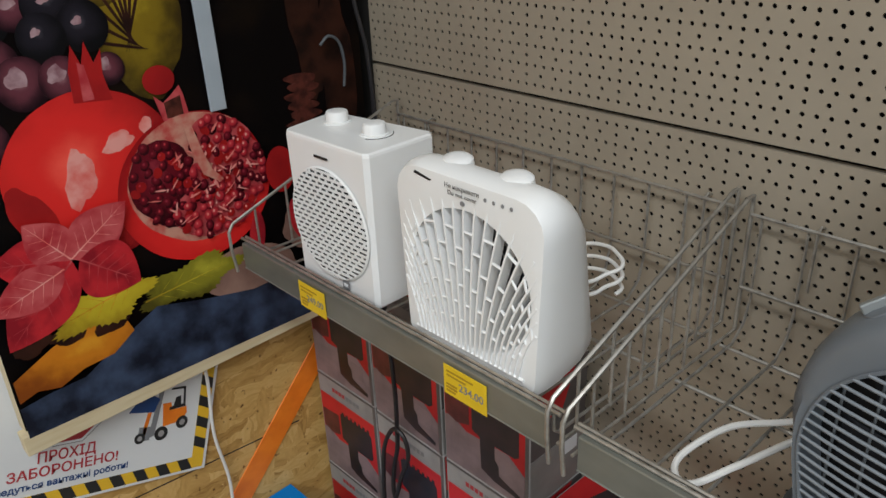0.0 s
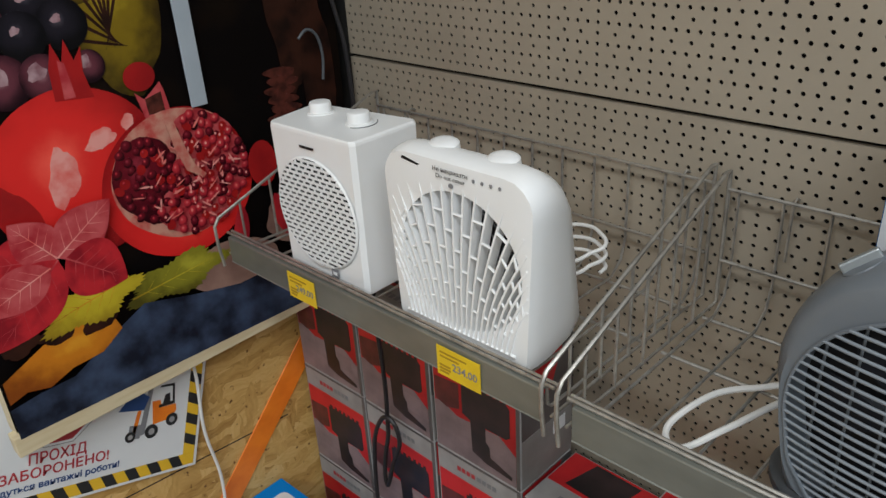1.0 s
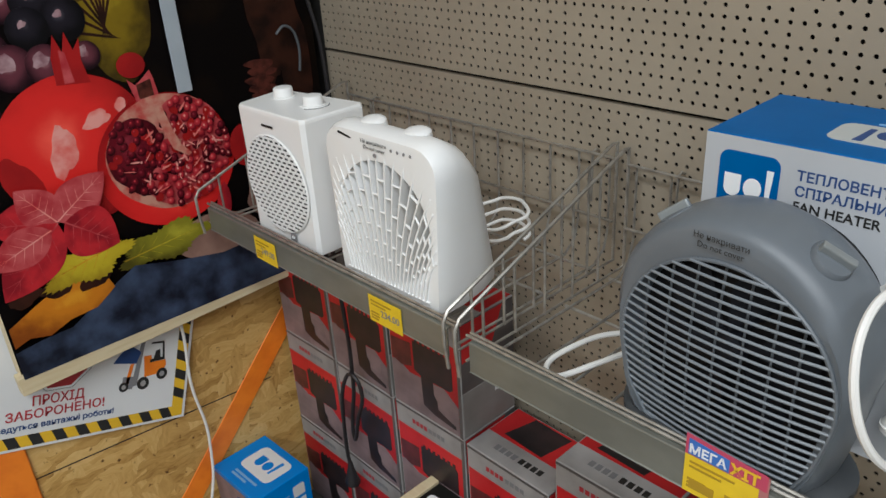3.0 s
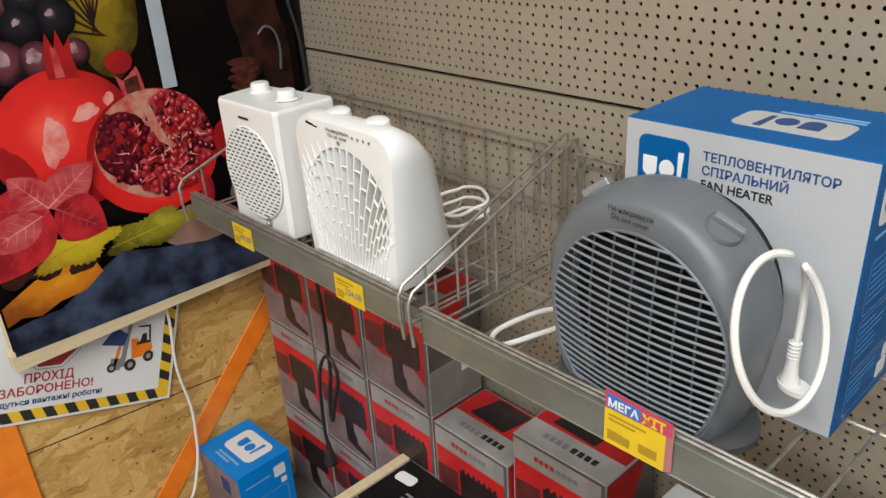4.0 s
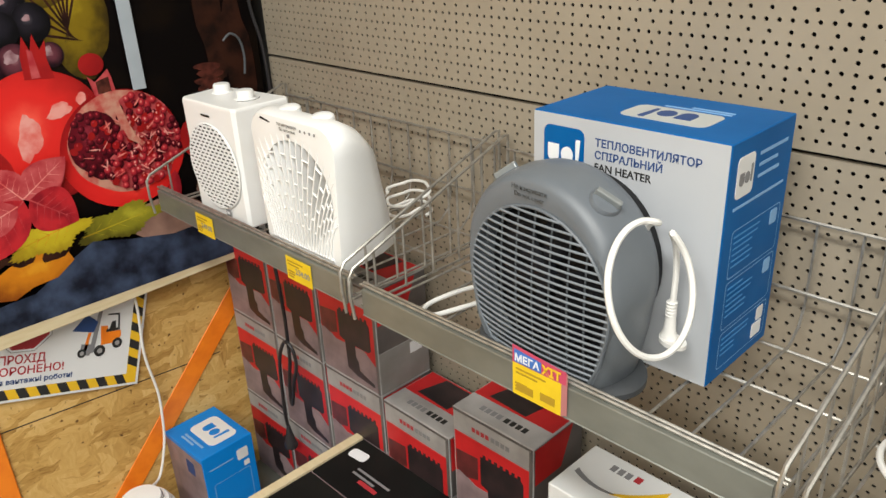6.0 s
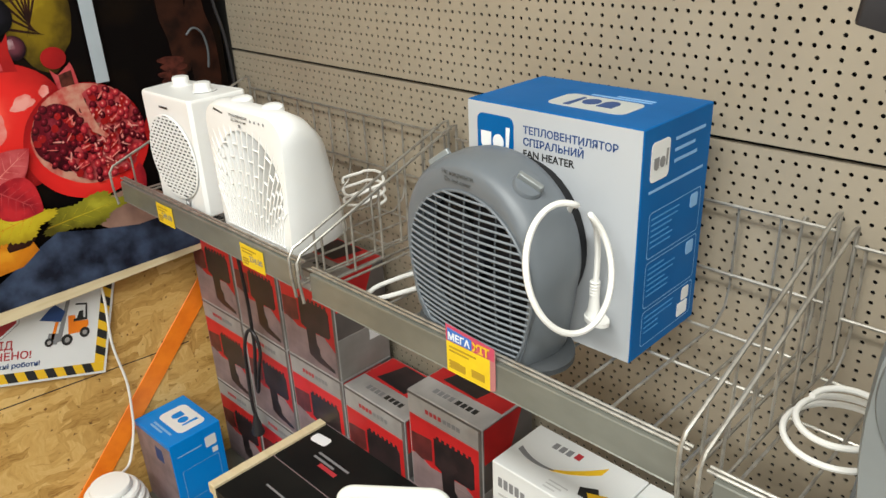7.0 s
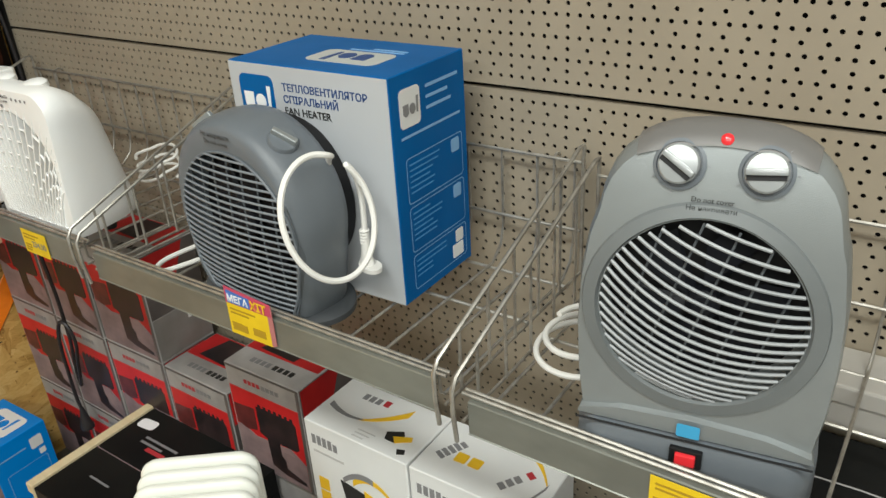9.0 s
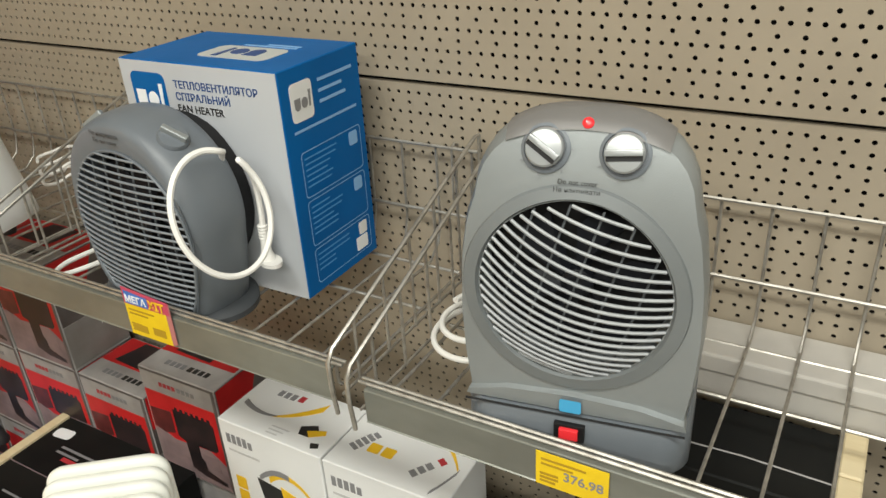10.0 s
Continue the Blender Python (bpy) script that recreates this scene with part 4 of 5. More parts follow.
first = red_carton()
spots = []
for col, x in enumerate((-1.082, -0.902, -0.724, -0.543)):
    for z in ((0.209, 0.432, 0.655) if col < 3 else (0.209, 0.432)):
        spots.append((x, 0.646, z, (0.6, -0.8, 0.5, -0.4)[col]))
spots.append((-0.357, 0.646, 0.508, 0.3))
first.matrix_world = pose(*spots[0][:3], 0, 0, spots[0][3])
for x, y, z, a in spots[1:]:
    copy_thing(first, pose(x, y, z, 0, 0, a))
def plain_carton(t, w, d, h, mat):
    """A taped plain carton: body, two lid flaps that meet at a gap, and the tape over it."""
    part("body", block(0, w, 0, d, 0, h - 0.002, 0.0014, 1), mat, t)
    part("flap", block(0.0008, w - 0.0008, 0.0008, d / 2 - 0.0008, h - 0.0018, h, 0.0005, 1), mat, t)
    part("flap", block(0.0008, w - 0.0008, d / 2 + 0.0008, d - 0.0008, h - 0.0018, h, 0.0005, 1), mat, t)
    part("tape", flat(rect(0.002, w - 0.002, d / 2 - 0.02, d / 2 + 0.02), 0.0003), TAPE, t, "clear packing tape", m=Matrix.Translation((0, 0, h + 0.0001)) @ pose(0, 0, 0, -90))


TAPE = material("packing_tape", (0.48, 0.46, 0.40), 0.25, second=(0.42, 0.40, 0.34), scale=20)
under = thing("brown_carton", (-0.355, 0.655, 0.205), "plain grey carton under a red carton", "carton")
plain_carton(under, 0.170, 0.12, 0.302, WW_GREY)


# ---------------------------------------------------------------- white and yellow cartons
def yellow_carton():
    t = thing("white_yellow_carton", (0, 0, 0), "white carton with a yellow swoosh picturing a yellow and black heater", "carton", "white and yellow cartons")
    w, d, h = 0.190, 0.112, 0.275
    part("body", block(0, w, 0, d, 0, h, 0.0014, 1), WHITE_CB, t)
    tp = Matrix.Translation((0, 0, h)) @ pose(0, 0, 0, -90)
    return t, w, d, h, tp


def swoosh(u0, v0, u1, v1, bend, w0, w1, n=14):
    """A curved band that widens from w0 to w1."""
    a, b = [], []
    for k in range(n + 1):
        s = k / n
        u = u0 + (u1 - u0) * s
        v = v0 + (v1 - v0) * s + bend * 4 * s * (1 - s)
        w = w0 + (w1 - w0) * s
        a.append((u, v + w / 2))
        b.append((u, v - w / 2))
    return a + b[::-1]


c1, w, d, h, tp = yellow_carton()
bar_word(c1, tp, 0.046, 0.080, 0.036, 0.013, GREY_INK, 3)
text_bars(c1, tp, 0.084, 0.082, (0.010,), 0.01, 0.013, RED_INK)
part("swoosh", flat(swoosh(0.075, 0.040, 0.135, 0.088, -0.006, 0.003, 0.018), 0.0005), YELLOW, c1, "yellow-orange swoosh", m=tp)
part("swoosh", flat(swoosh(0.012, 0.050, 0.080, 0.042, -0.007, 0.010, 0.003), 0.0005), GREY_INK, c1, "grey swoosh", m=tp)
part("heater_print", flat([(0.126, 0.040), (0.148, 0.052), (0.160, 0.038), (0.150, 0.026), (0.132, 0.026)], 0.0006), BLACK_INK, c1, m=tp)
part("heater_print", flat([(0.140, 0.036), (0.166, 0.048), (0.170, 0.040), (0.150, 0.026)], 0.0008), YELLOW, c1, m=tp)
part("heater_print", flat([(0.160, 0.018), (0.172, 0.022), (0.176, 0.014), (0.166, 0.009)], 0.0006), BLACK_INK, c1, m=tp)
text_bars(c1, tp, 0.086, 0.022, (0.032, 0.026, 0.020), 0.007, 0.0022, material("faint_grey_ink", (0.5, 0.5, 0.5), 0.5))
f = FRONT(0, -0.0002, 0)
bar_word(c1, f, 0.012, h - 0.040, 0.052, 0.017, GREY_INK, 5)
text_bars(c1, f, 0.012, h - 0.056, (0.06,), 0.02, 0.004, material("faint_grey_ink", (0.5, 0.5, 0.5), 0.5))
for j in range(3):
    part("icon", flat(rect(0.014, 0.034, h - 0.128 - j * 0.027, h - 0.104 - j * 0.027, 0.002), 0.0005), YELLOW, c1, "yellow printed square", m=f)
part("heater_print", flat([(0.060, h - 0.09), (0.112, h - 0.098), (0.122, h - 0.165), (0.076, h - 0.18)], 0.0006), BLACK_INK, c1, "dark printed heater", m=f)
part("heater_print", flat([(0.105, h - 0.09), (0.138, h - 0.10), (0.134, h - 0.185), (0.112, h - 0.165)], 0.0008), YELLOW, c1, "yellow printed heater side", m=f)
part("swoosh", flat(swoosh(0.085, h - 0.085, 0.184, h - 0.125, 0.036, 0.012, 0.005), 0.0005), YELLOW, c1, "yellow swoosh", m=f)
part("swoosh", flat(swoosh(0.066, h - 0.088, 0.125, h - 0.066, 0.010, 0.010, 0.010), 0.0009), GREY_INK, c1, "grey swoosh", m=f)
c1.matrix_world = pose(-0.104, 0.582, 0.482, 0, 0, -0.5)

c2, w, d, h, tp = yellow_carton()
bar_word(c2, tp @ pose(0.030, 0, 0.034, 0, -62), 0.0, 0.0, 0.046, 0.016, GREY_INK, 5)
for j in range(2):
    part("icon", flat(rect(0.045 + j * 0.022, 0.063 + j * 0.022, 0.040, 0.058, 0.002), 0.0005), YELLOW, c2, "yellow printed square", m=tp)
part("swoosh", flat(swoosh(0.090, 0.102, 0.176, 0.060, 0.022, 0.018, 0.004), 0.0005), YELLOW, c2, "yellow-orange swoosh", m=tp)
part("swoosh", flat(swoosh(0.160, 0.010, 0.178, 0.058, -0.004, 0.008, 0.010), 0.0005), GREY_INK, c2, "grey swoosh", m=tp)
bar_word(c2, tp @ pose(0.128, 0, 0.024, 0, -55), 0.0, 0.0, 0.036, 0.013, GREY_INK, 3)
text_bars(c2, tp @ pose(0.153, 0, 0.058, 0, -55), 0.0, 0.0, (0.009,), 0.01, 0.013, RED_INK)
bar_word(c2, f, 0.012, h - 0.040, 0.052, 0.017, GREY_INK, 5)
text_bars(c2, f, 0.012, h - 0.056, (0.06,), 0.02, 0.004, material("faint_grey_ink", (0.5, 0.5, 0.5), 0.5))
part("swoosh", flat(swoosh(0.085, h - 0.085, 0.184, h - 0.125, 0.036, 0.012, 0.005), 0.0005), YELLOW, c2, "yellow swoosh", m=f)
c2.matrix_world = pose(0.090, 0.580, 0.482, 0, 0, 0.8)
for x, y in ((-0.102, 0.585), (0.092, 0.585)):
    u = thing("white_carton", (x, y, 0.205), "plain white carton under a printed carton", "carton")
    plain_carton(u, 0.188, 0.110, 0.2765, WHITE_CB)


# ---------------------------------------------------------------- black flat cartons with a wooden batten, in front below
def black_carton(x, y, z, w, d, h):
    t = thing("black_carton", (x, y, z), "flat glossy black carton with faded white and red print", "carton", "flat black cartons")
    part("body", block(0, w, 0, d, 0, h, 0.0012, 1), PANEL_DK, t)
    part("edge_line", flat(rect(0.0, w, d - 0.0022, d - 0.0004), 0.0005), WW_PINK, t, "pale worn edge", m=Matrix.Translation((0, 0, h)) @ pose(0, 0, 0, -90))
    return t


for k in range(6):
    for y in (0.388, 0.5185):
        t = black_carton(-0.618, y, 0.206 + k * 0.0530, 0.34, 0.1285, 0.0525)
        if k == 5:
            tp = Matrix.Translation((0, 0, 0.0525)) @ pose(0, 0, 0, -90)
            if y > 0.5:
                part("tool_print", flat(rect(0.020, 0.064, 0.072, 0.096, 0.008), 0.0006), WHITE_INK, t, "pale printed device", m=tp @ pose(0, 0, 0, 0, -6))
                text_bars(t, tp, 0.062, 0.060, (0.090, 0.060), 0.012, 0.005, GREY_INK)
                text_bars(t, tp, 0.090, 0.036, (0.050,), 0.012, 0.009, RED_INK)
            else:
                text_bars(t, tp, 0.062, 0.070, (0.055,), 0.012, 0.004, GREY_INK)
batten = part("wooden_batten", block(-0.640, -0.6195, 0.386, 0.646, 0.505, 0.5275, 0.0015, 1), LATH)
tagged(batten, "pale pine batten along the edge of the black cartons", "batten")
part("post", block(-0.637, -0.622, 0.39, 0.41, 0.206, 0.505), LATH, batten)
part("post", block(-0.637, -0.622, 0.62, 0.64, 0.206, 0.505), LATH, batten)

crate = thing("black_carton", (0.44, 0.600, 0.205), "tall black carton with pale wooden corner pieces", "carton", "flat black cartons")
part("body", block(0, 0.245, 0, 0.115, 0, 0.715, 0.002, 1), PANEL_DK, crate)
part("film_line", wire([(0.0, 0.040, 0.7153), (0.08, 0.036, 0.7156), (0.16, 0.040, 0.7153), (0.245, 0.036, 0.7153)], 0.0009, 5), WW_GREY, crate, "pale line of film")
for y0, y1 in ((-0.004, 0.045), (0.047, 0.116)):
    part("wooden_corner", block(0.2455, 0.268, y0, y1, 0, 0.722, 0.002, 1), LATH, crate, "pale wooden corner piece")
foam = thing("white_carton", (0.40, 0.718, 0.925), "long white carton lying under the basket", "carton")
# white card, greyed: the shade under the basket is mixed into this colour
SHADED_WHITE = material("shaded_white_carton", (0.50, 0.48, 0.44), 0.55, second=(0.42, 0.40, 0.37), scale=9, mix=0.5)
part("body", block(0, 0.90, 0.003, 0.075, 0, 0.046, 0.002, 1), SHADED_WHITE, foam)
part("lid", block(-0.002, 0.902, 0.0, 0.077, 0.030, 0.053, 0.003, 2), SHADED_WHITE, foam, "white lid with shade put into its colour")
bag = thing("white_carton", (0.290, 0.590, 0.206), "small white carton with a dented lid beside the yellow-printed cartons", "carton", turn=12)
part("body", loft([[(u, v, zz) for u, v in rect(0, 0.12 * s, 0, 0.10 * s, 0.006, 2)] for zz, s in ((0.0, 1.0), (0.44, 1.0), (0.462, 0.98), (0.470, 0.90))]), WHITE_CB, bag, smooth=True)
prop = thing("white_carton", (0.86, 0.66, 0.206), "white carton standing on the lower shelf", "carton")
plain_carton(prop, 0.42, 0.13, 0.718, WHITE_CB)


# ---------------------------------------------------------------- white ribbed plastic containers
trays = thing("tray_row", (-0.138, 0.425, 0.206), "row of upright white plastic trays with rounded corners", "plastic tray", turn=38.6)
for k in range(13):
    y = -0.0185 * k
    w, hh = 0.078 + 0.0012 * k, 0.590 - 0.0052 * k
    o = [(u, v) for u, v in rect(-w, w, 0.0, hh, 0.026, 7)]
    bm = loft([[(u * s, y + d, hh / 2 + (v - hh / 2) * (1 - (1 - s) * 0.28)) for u, v in o] for d, s in ((0.0, 0.88), (-0.001, 0.94), (-0.003, 0.985), (-0.006, 1.0), (-0.010, 1.0), (-0.013, 0.985), (-0.0155, 0.94), (-0.0165, 0.86))])
    part("tray", bm, IVORY_PL, trays, smooth=True)
pot = thing("ribbed_lamp", (-1.000, 0.318, 0.206), "white ribbed round plastic lamp body with a white lead", "lamp")
prof = []
for k in range(9):
    z = k * 0.0165
    r = 0.074 * math.sqrt(max(0.1, 1 - (max(0, k - 4) / 5.0) ** 2))
    prof += [(r * 0.93, z), (r, z + 0.004), (r, z + 0.011), (r * 0.94, z + 0.0155)]
prof.append((0.022, 0.150))
part("body", revolve(prof, 40), WHITE_PL, pot, smooth=True)


# ---------------------------------------------------------------- leads
def lead(name, pts, r, mat, label, closed=False, category="cable", steps=8):
    ob = part(name, wire(smooth_path(pts, steps, closed), r, 8, closed=closed), mat, None, smooth=True)
    return tagged(ob, label, category)


z = FLOOR_Z + 0.0035
lead("white_cable", [(-0.200, 0.655, z + 0.01), (-0.225, 0.640, z + 0.002), (-0.258, 0.602, z), (-0.270, 0.540, z), (-0.262, 0.510, z), (-0.243, 0.508, z), (-0.225, 0.560, z), (-0.190, 0.640, z + 0.006), (-0.150, 0.60, z + 0.01)], 0.0034, CABLE, "thick white mains lead looped on the basket floor")
pts = []
for k in range(40):
    a = k * 0.42
    pts.append((-0.515 + (0.042 + 0.005 * math.sin(k * 1.7)) * math.cos(a), 0.715 + 0.03 * math.sin(a), z + 0.012 + 0.0012 * k + 0.012 * math.sin(a + 0.6)))
lead("white_cable", pts, 0.0026, CABLE, "white mains lead coiled behind the white heaters", steps=4)
pts = []
for k in range(34):
    a = 0.5 + k * 0.46
    r = 0.058 - 0.0007 * k
    pts.append((0.330 + r * 1.0 * math.cos(a), 0.607 + r * 1.12 * math.sin(a), z + 0.0012 * k))
lead("white_cable", pts, 0.0033, CABLE, "white mains lead coiled beside the tall heater", steps=4)
# the hanging loop beside the round grey heater and its plug
pts = [(0.022, 0.562, 1.150), (0.036, 0.560, 1.190)]
for k in range(17):
    a = radians(82 + 340 * k / 16.0)
    pts.append((0.073 + 0.018 * math.cos(a) - 0.016 * math.sin(a), 0.512 + 0.050 * math.cos(a) + 0.020 * math.sin(a), 1.147 - 0.020 * math.cos(a) + 0.062 * math.sin(a)))
pts += [(0.062, 0.572, 1.172), (0.062, 0.578, 1.140), (0.062, 0.577, 1.100)]
lead("white_cable", pts, 0.0035, CABLE, "white mains lead hanging in a loop on the grey heater", steps=6)
plug = thing("mains_plug", (0.061, 0.577, 1.055), "white moulded mains plug hanging on its lead", "plug", turn=-20)
part("grip", loft([[(u * sx, v * sx, zz) for u, v in ellipse(0, 0, 0.0085, 0.007, 16)] for zz, sx in ((0.050, 0.5), (0.046, 0.60), (0.031, 0.72), (0.014, 0.90), (0.008, 1.2), (0.006, 1.3), (0.002, 1.3), (0.0, 1.2))]), CABLE, plug, smooth=True)
for k in range(5):
    part("strain_rib", revolve([(0.0048, 0.0), (0.0062, 0.0006), (0.0062, 0.0016), (0.0048, 0.0022)], 14), CABLE, plug, smooth=True, m=pose(0, 0, 0.031 + 0.0038 * k))
part("flange", loft([[(u, v, zz) for u, v in ellipse(0.006, 0.0, 0.018, 0.012, 24)] for zz in (0.0, 0.0025, 0.005)]), CABLE, plug, smooth=True)

# the black lead down the front of the cartons
lead("black_cable", [(-0.795, 0.600, 0.960), (-0.795, 0.604, 0.870), (-0.800, 0.612, 0.760), (-0.806, 0.615, 0.690), (-0.812, 0.617, 0.640), (-0.828, 0.620, 0.590), (-0.836, 0.620, 0.540), (-0.828, 0.618, 0.520), (-0.800, 0.612, 0.590), (-0.772, 0.607, 0.650), (-0.776, 0.604, 0.690), (-0.800, 0.602, 0.694), (-0.830, 0.604, 0.640), (-0.846, 0.608, 0.560), (-0.852, 0.610, 0.480), (-0.850, 0.612, 0.450)], 0.0038, BLACK_RUB, "black rubber mains lead hanging in front of the cartons", steps=6)
bp = thing("mains_plug", (-0.850, 0.612, 0.400), "black mains plug hanging on its lead", "plug")
part("grip", loft([[(u * s, v * s, zz) for u, v in ellipse(0, 0, 0.009, 0.008, 14)] for zz, s in ((0.055, 0.5), (0.040, 0.8), (0.015, 1.5), (0.006, 1.9), (0.0, 1.8))]), BLACK_RUB, bp, smooth=True)

# the black plug with two pins, hanging from above
hp = thing("mains_plug", (0.305, 0.490, 1.402), "black flat mains plug with two bright pins", "plug", turn=20)
hp.matrix_world = pose(0.328, 0.490, 1.428, 0, 16, 20)
hp.scale = (0.8, 0.8, 0.9)
part("body", loft([[(u * s, v * s, zz) for u, v in rect(-0.017, 0.017, -0.008, 0.008, 0.005, 3)] for zz, s in ((-0.020, 0.72), (-0.018, 0.80), (0.0, 1.0), (0.020, 0.95), (0.034, 0.6))]), BLACK_RUB, hp, smooth=True)
for zz in (-0.004, 0.004):
    part("pin", wire([(0.014, 0, zz), (0.036, -0.002, zz)], 0.0017, 8), CHROME, hp, "bright metal pin", smooth=True)
lead("black_cable", [(0.330, 0.490, 1.466), (0.310, 0.50, 1.52), (0.270, 0.53, 1.60), (0.262, 0.60, 1.75), (0.262, 0.70, 1.90), (0.262, 0.794, 1.96)], 0.0032, BLACK_RUB, "black mains lead hanging from above")

# white lead from behind the sign down to the ribbed lamp
lead("white_cable", [(-1.062, 0.420, 0.815), (-1.064, 0.424, 0.750), (-1.068, 0.418, 0.640), (-1.068, 0.428, 0.540), (-1.066, 0.424, 0.470), (-1.062, 0.414, 0.410), (-1.048, 0.384, 0.345), (-1.020, 0.350, 0.350)], 0.0030, CABLE, "white lead hanging down the OSB wall")
# grey lead and its dark fellow at the corner above the basket
lead("black_cable", [(-1.026, 0.776, 1.60), (-1.026, 0.772, 1.42), (-1.030, 0.768, 1.33), (-1.022, 0.780, 1.24), (-1.020, 0.784, 1.12), (-1.022, 0.782, 1.00)], 0.0035, BLACK_RUB, "black lead running down the shelf corner")
lead("grey_cable", [(-1.036, 0.700, 1.262), (-1.034, 0.716, 1.274), (-1.033, 0.734, 1.262), (-1.034, 0.742, 1.228), (-1.035, 0.738, 1.190)], 0.0024, STAY, "short grey lead bent over at the print's edge")

# ---------------------------------------------------------------- price cards
def price_card(x, w, h, zc, txt, turn=0.0, top=None):
    t = thing("price_card", (x, 0.4655, zc), "yellow price card clipped on the shelf strip", "price card", "price cards along the shelf", turn=0)
    t.matrix_world = pose(x, 0.4655, zc, 0, turn, 0)
    part("card", flat(rect(0, w, 0, h), 0.0008), TAG, t)
    f = FRONT(0, -0.0009, 0)
    if txt:
        part("writing", letters(txt, 0.0135, 0.0001, "RIGHT", 0.0002), GREY_INK, t, "dark printed price", m=FRONT(w - 0.004, -0.0012, h * 0.34))
    text_bars(t, f, 0.005, h - 0.008, (w * 0.62, w * 0.45), 0.0052, 0.0022, TAG_INK)
    text_bars(t, f, 0.004, h * 0.34, (w * 0.26, w * 0.26, w * 0.22), 0.0042, 0.0026, TAG_INK)
    return t


price_card(-0.797, 0.058, 0.0375, 0.9865, "249.00", 0.0)
price_card(-0.518, 0.064, 0.0380, 0.9865, "234.00", 0.0)
price_card(0.452, 0.066, 0.0370, 0.9740, "376.98", 0.0)
hit = price_card(-0.066, 0.068, 0.042, 0.9870, "", 0.0)
tagged(hit, "yellow sale card with a red and blue promotion header")
f = FRONT(0, -0.0002, 0)
part("header", flat([(0.0, 0.042), (0.0745, 0.042), (0.0745, 0.058), (0.0, 0.064)], 0.0009), material("crimson_card", (0.50, 0.06, 0.12), 0.45), hit, "crimson promotion header", m=f)
part("header_blue", flat([(0.003, 0.043), (0.041, 0.043), (0.041, 0.0565), (0.003, 0.060)], 0.0013), material("cobalt_ink", (0.05, 0.16, 0.50), 0.45), hit, "blue field", m=f)
part("side_flap", flat([(0.0682, 0.0), (0.0760, 0.004), (0.0760, 0.058), (0.0682, 0.042)], 0.0007), material("rose_card", (0.42, 0.16, 0.16), 0.5), hit, "rose-brown side flap", m=f)
part("writing", letters("МЕГА", 0.0128, 0.0002, "LEFT", 0.0003), WHITE_INK, hit, "white header writing", m=FRONT(0.0035, -0.0018, 0.0455))
part("writing", letters("ХІТ", 0.0148, 0.0002, "LEFT", 0.0006), YELLOW, hit, "yellow header writing", m=FRONT(0.0425, -0.0018, 0.0445))
part("icon", flat(rect(0.006, 0.030, 0.006, 0.016), 0.0004), TAG_INK, hit, m=FRONT(0, -0.0010, 0))
part("icon", flat(rect(0.040, 0.060, 0.008, 0.018), 0.0004), TAG_INK, hit, m=FRONT(0, -0.0010, 0))

# ---------------------------------------------------------------- warning sign on the OSB wall
sign = thing("warning_sign", (WALL_X, 0.395, 0.570), "white rigid warning sign with black and yellow striped border", "sign")
sign.matrix_world = pose(-1.084, 0.395, 0.570, 0, 0, 90) @ pose(0, 0, 0, 0, 18, 0)
part("board", block(-0.560, 0.0, 0.0, 0.004, 0.0, 0.43, 0.0008, 1), WHITE_CB, sign)
part("border_yellow", flat(rect(-0.552, -0.006, 0.006, 0.0275), 0.0003), YELLOW, sign, m=FRONT(0, -0.0002, 0))
part("border_yellow", flat(rect(-0.0275, -0.006, 0.0277, 0.42), 0.0003), YELLOW, sign, m=FRONT(0, -0.0002, 0))
for k in range(14):
    u = -0.545 + k * 0.0385
    part("stripe", flat([(u, 0.006), (u + 0.019, 0.006), (u + 0.0085, 0.0275), (u - 0.0105 if u > -0.54 else u, 0.0275)], 0.0005), BLACK_INK, sign, m=FRONT(0, -0.0003, 0))
for k in range(10):
    v = 0.040 + k * 0.0385
    part("stripe", flat([(-0.0275, v + 0.0105), (-0.006, v), (-0.006, v + 0.019), (-0.0275, v + 0.0295)], 0.0005), BLACK_INK, sign, m=FRONT(0, -0.0003, 0))
part("writing", letters("ПРОХІД", 0.0250, 0.0002, "CENTER", 0.0003), RED_INK, sign, "dark red printed words", m=FRONT(-0.238, -0.0008, 0.0800) @ Matrix.Diagonal((0.86, 1, 1, 1)))
part("writing", letters("ЗАБОРОНЕНО!", 0.0228, 0.0002, "CENTER", 0.0003), RED_INK, sign, "dark red printed words", m=FRONT(-0.240, -0.0008, 0.0570))
part("writing", letters("ведуться вантажні роботи!", 0.0150, 0.0002, "CENTER", 0.0003), NAVY, sign, "dark blue printed words", m=FRONT(-0.238, -0.0008, 0.0385))
oct8 = [(math.cos(radians(22.5 + 45 * k)), math.sin(radians(22.5 + 45 * k))) for k in range(8)]
for r, mat, dd in ((0.056, GREY_INK, 0.0004), (0.0545, WHITE_INK, 0.0007), (0.050, RED_INK, 0.0010)):
    part("stop_octagon", flat([(-0.238 + r * u, 0.155 + r * v) for u, v in oct8], dd), mat, sign, "red octagon with a white rim", m=FRONT(0, -0.0002, 0))
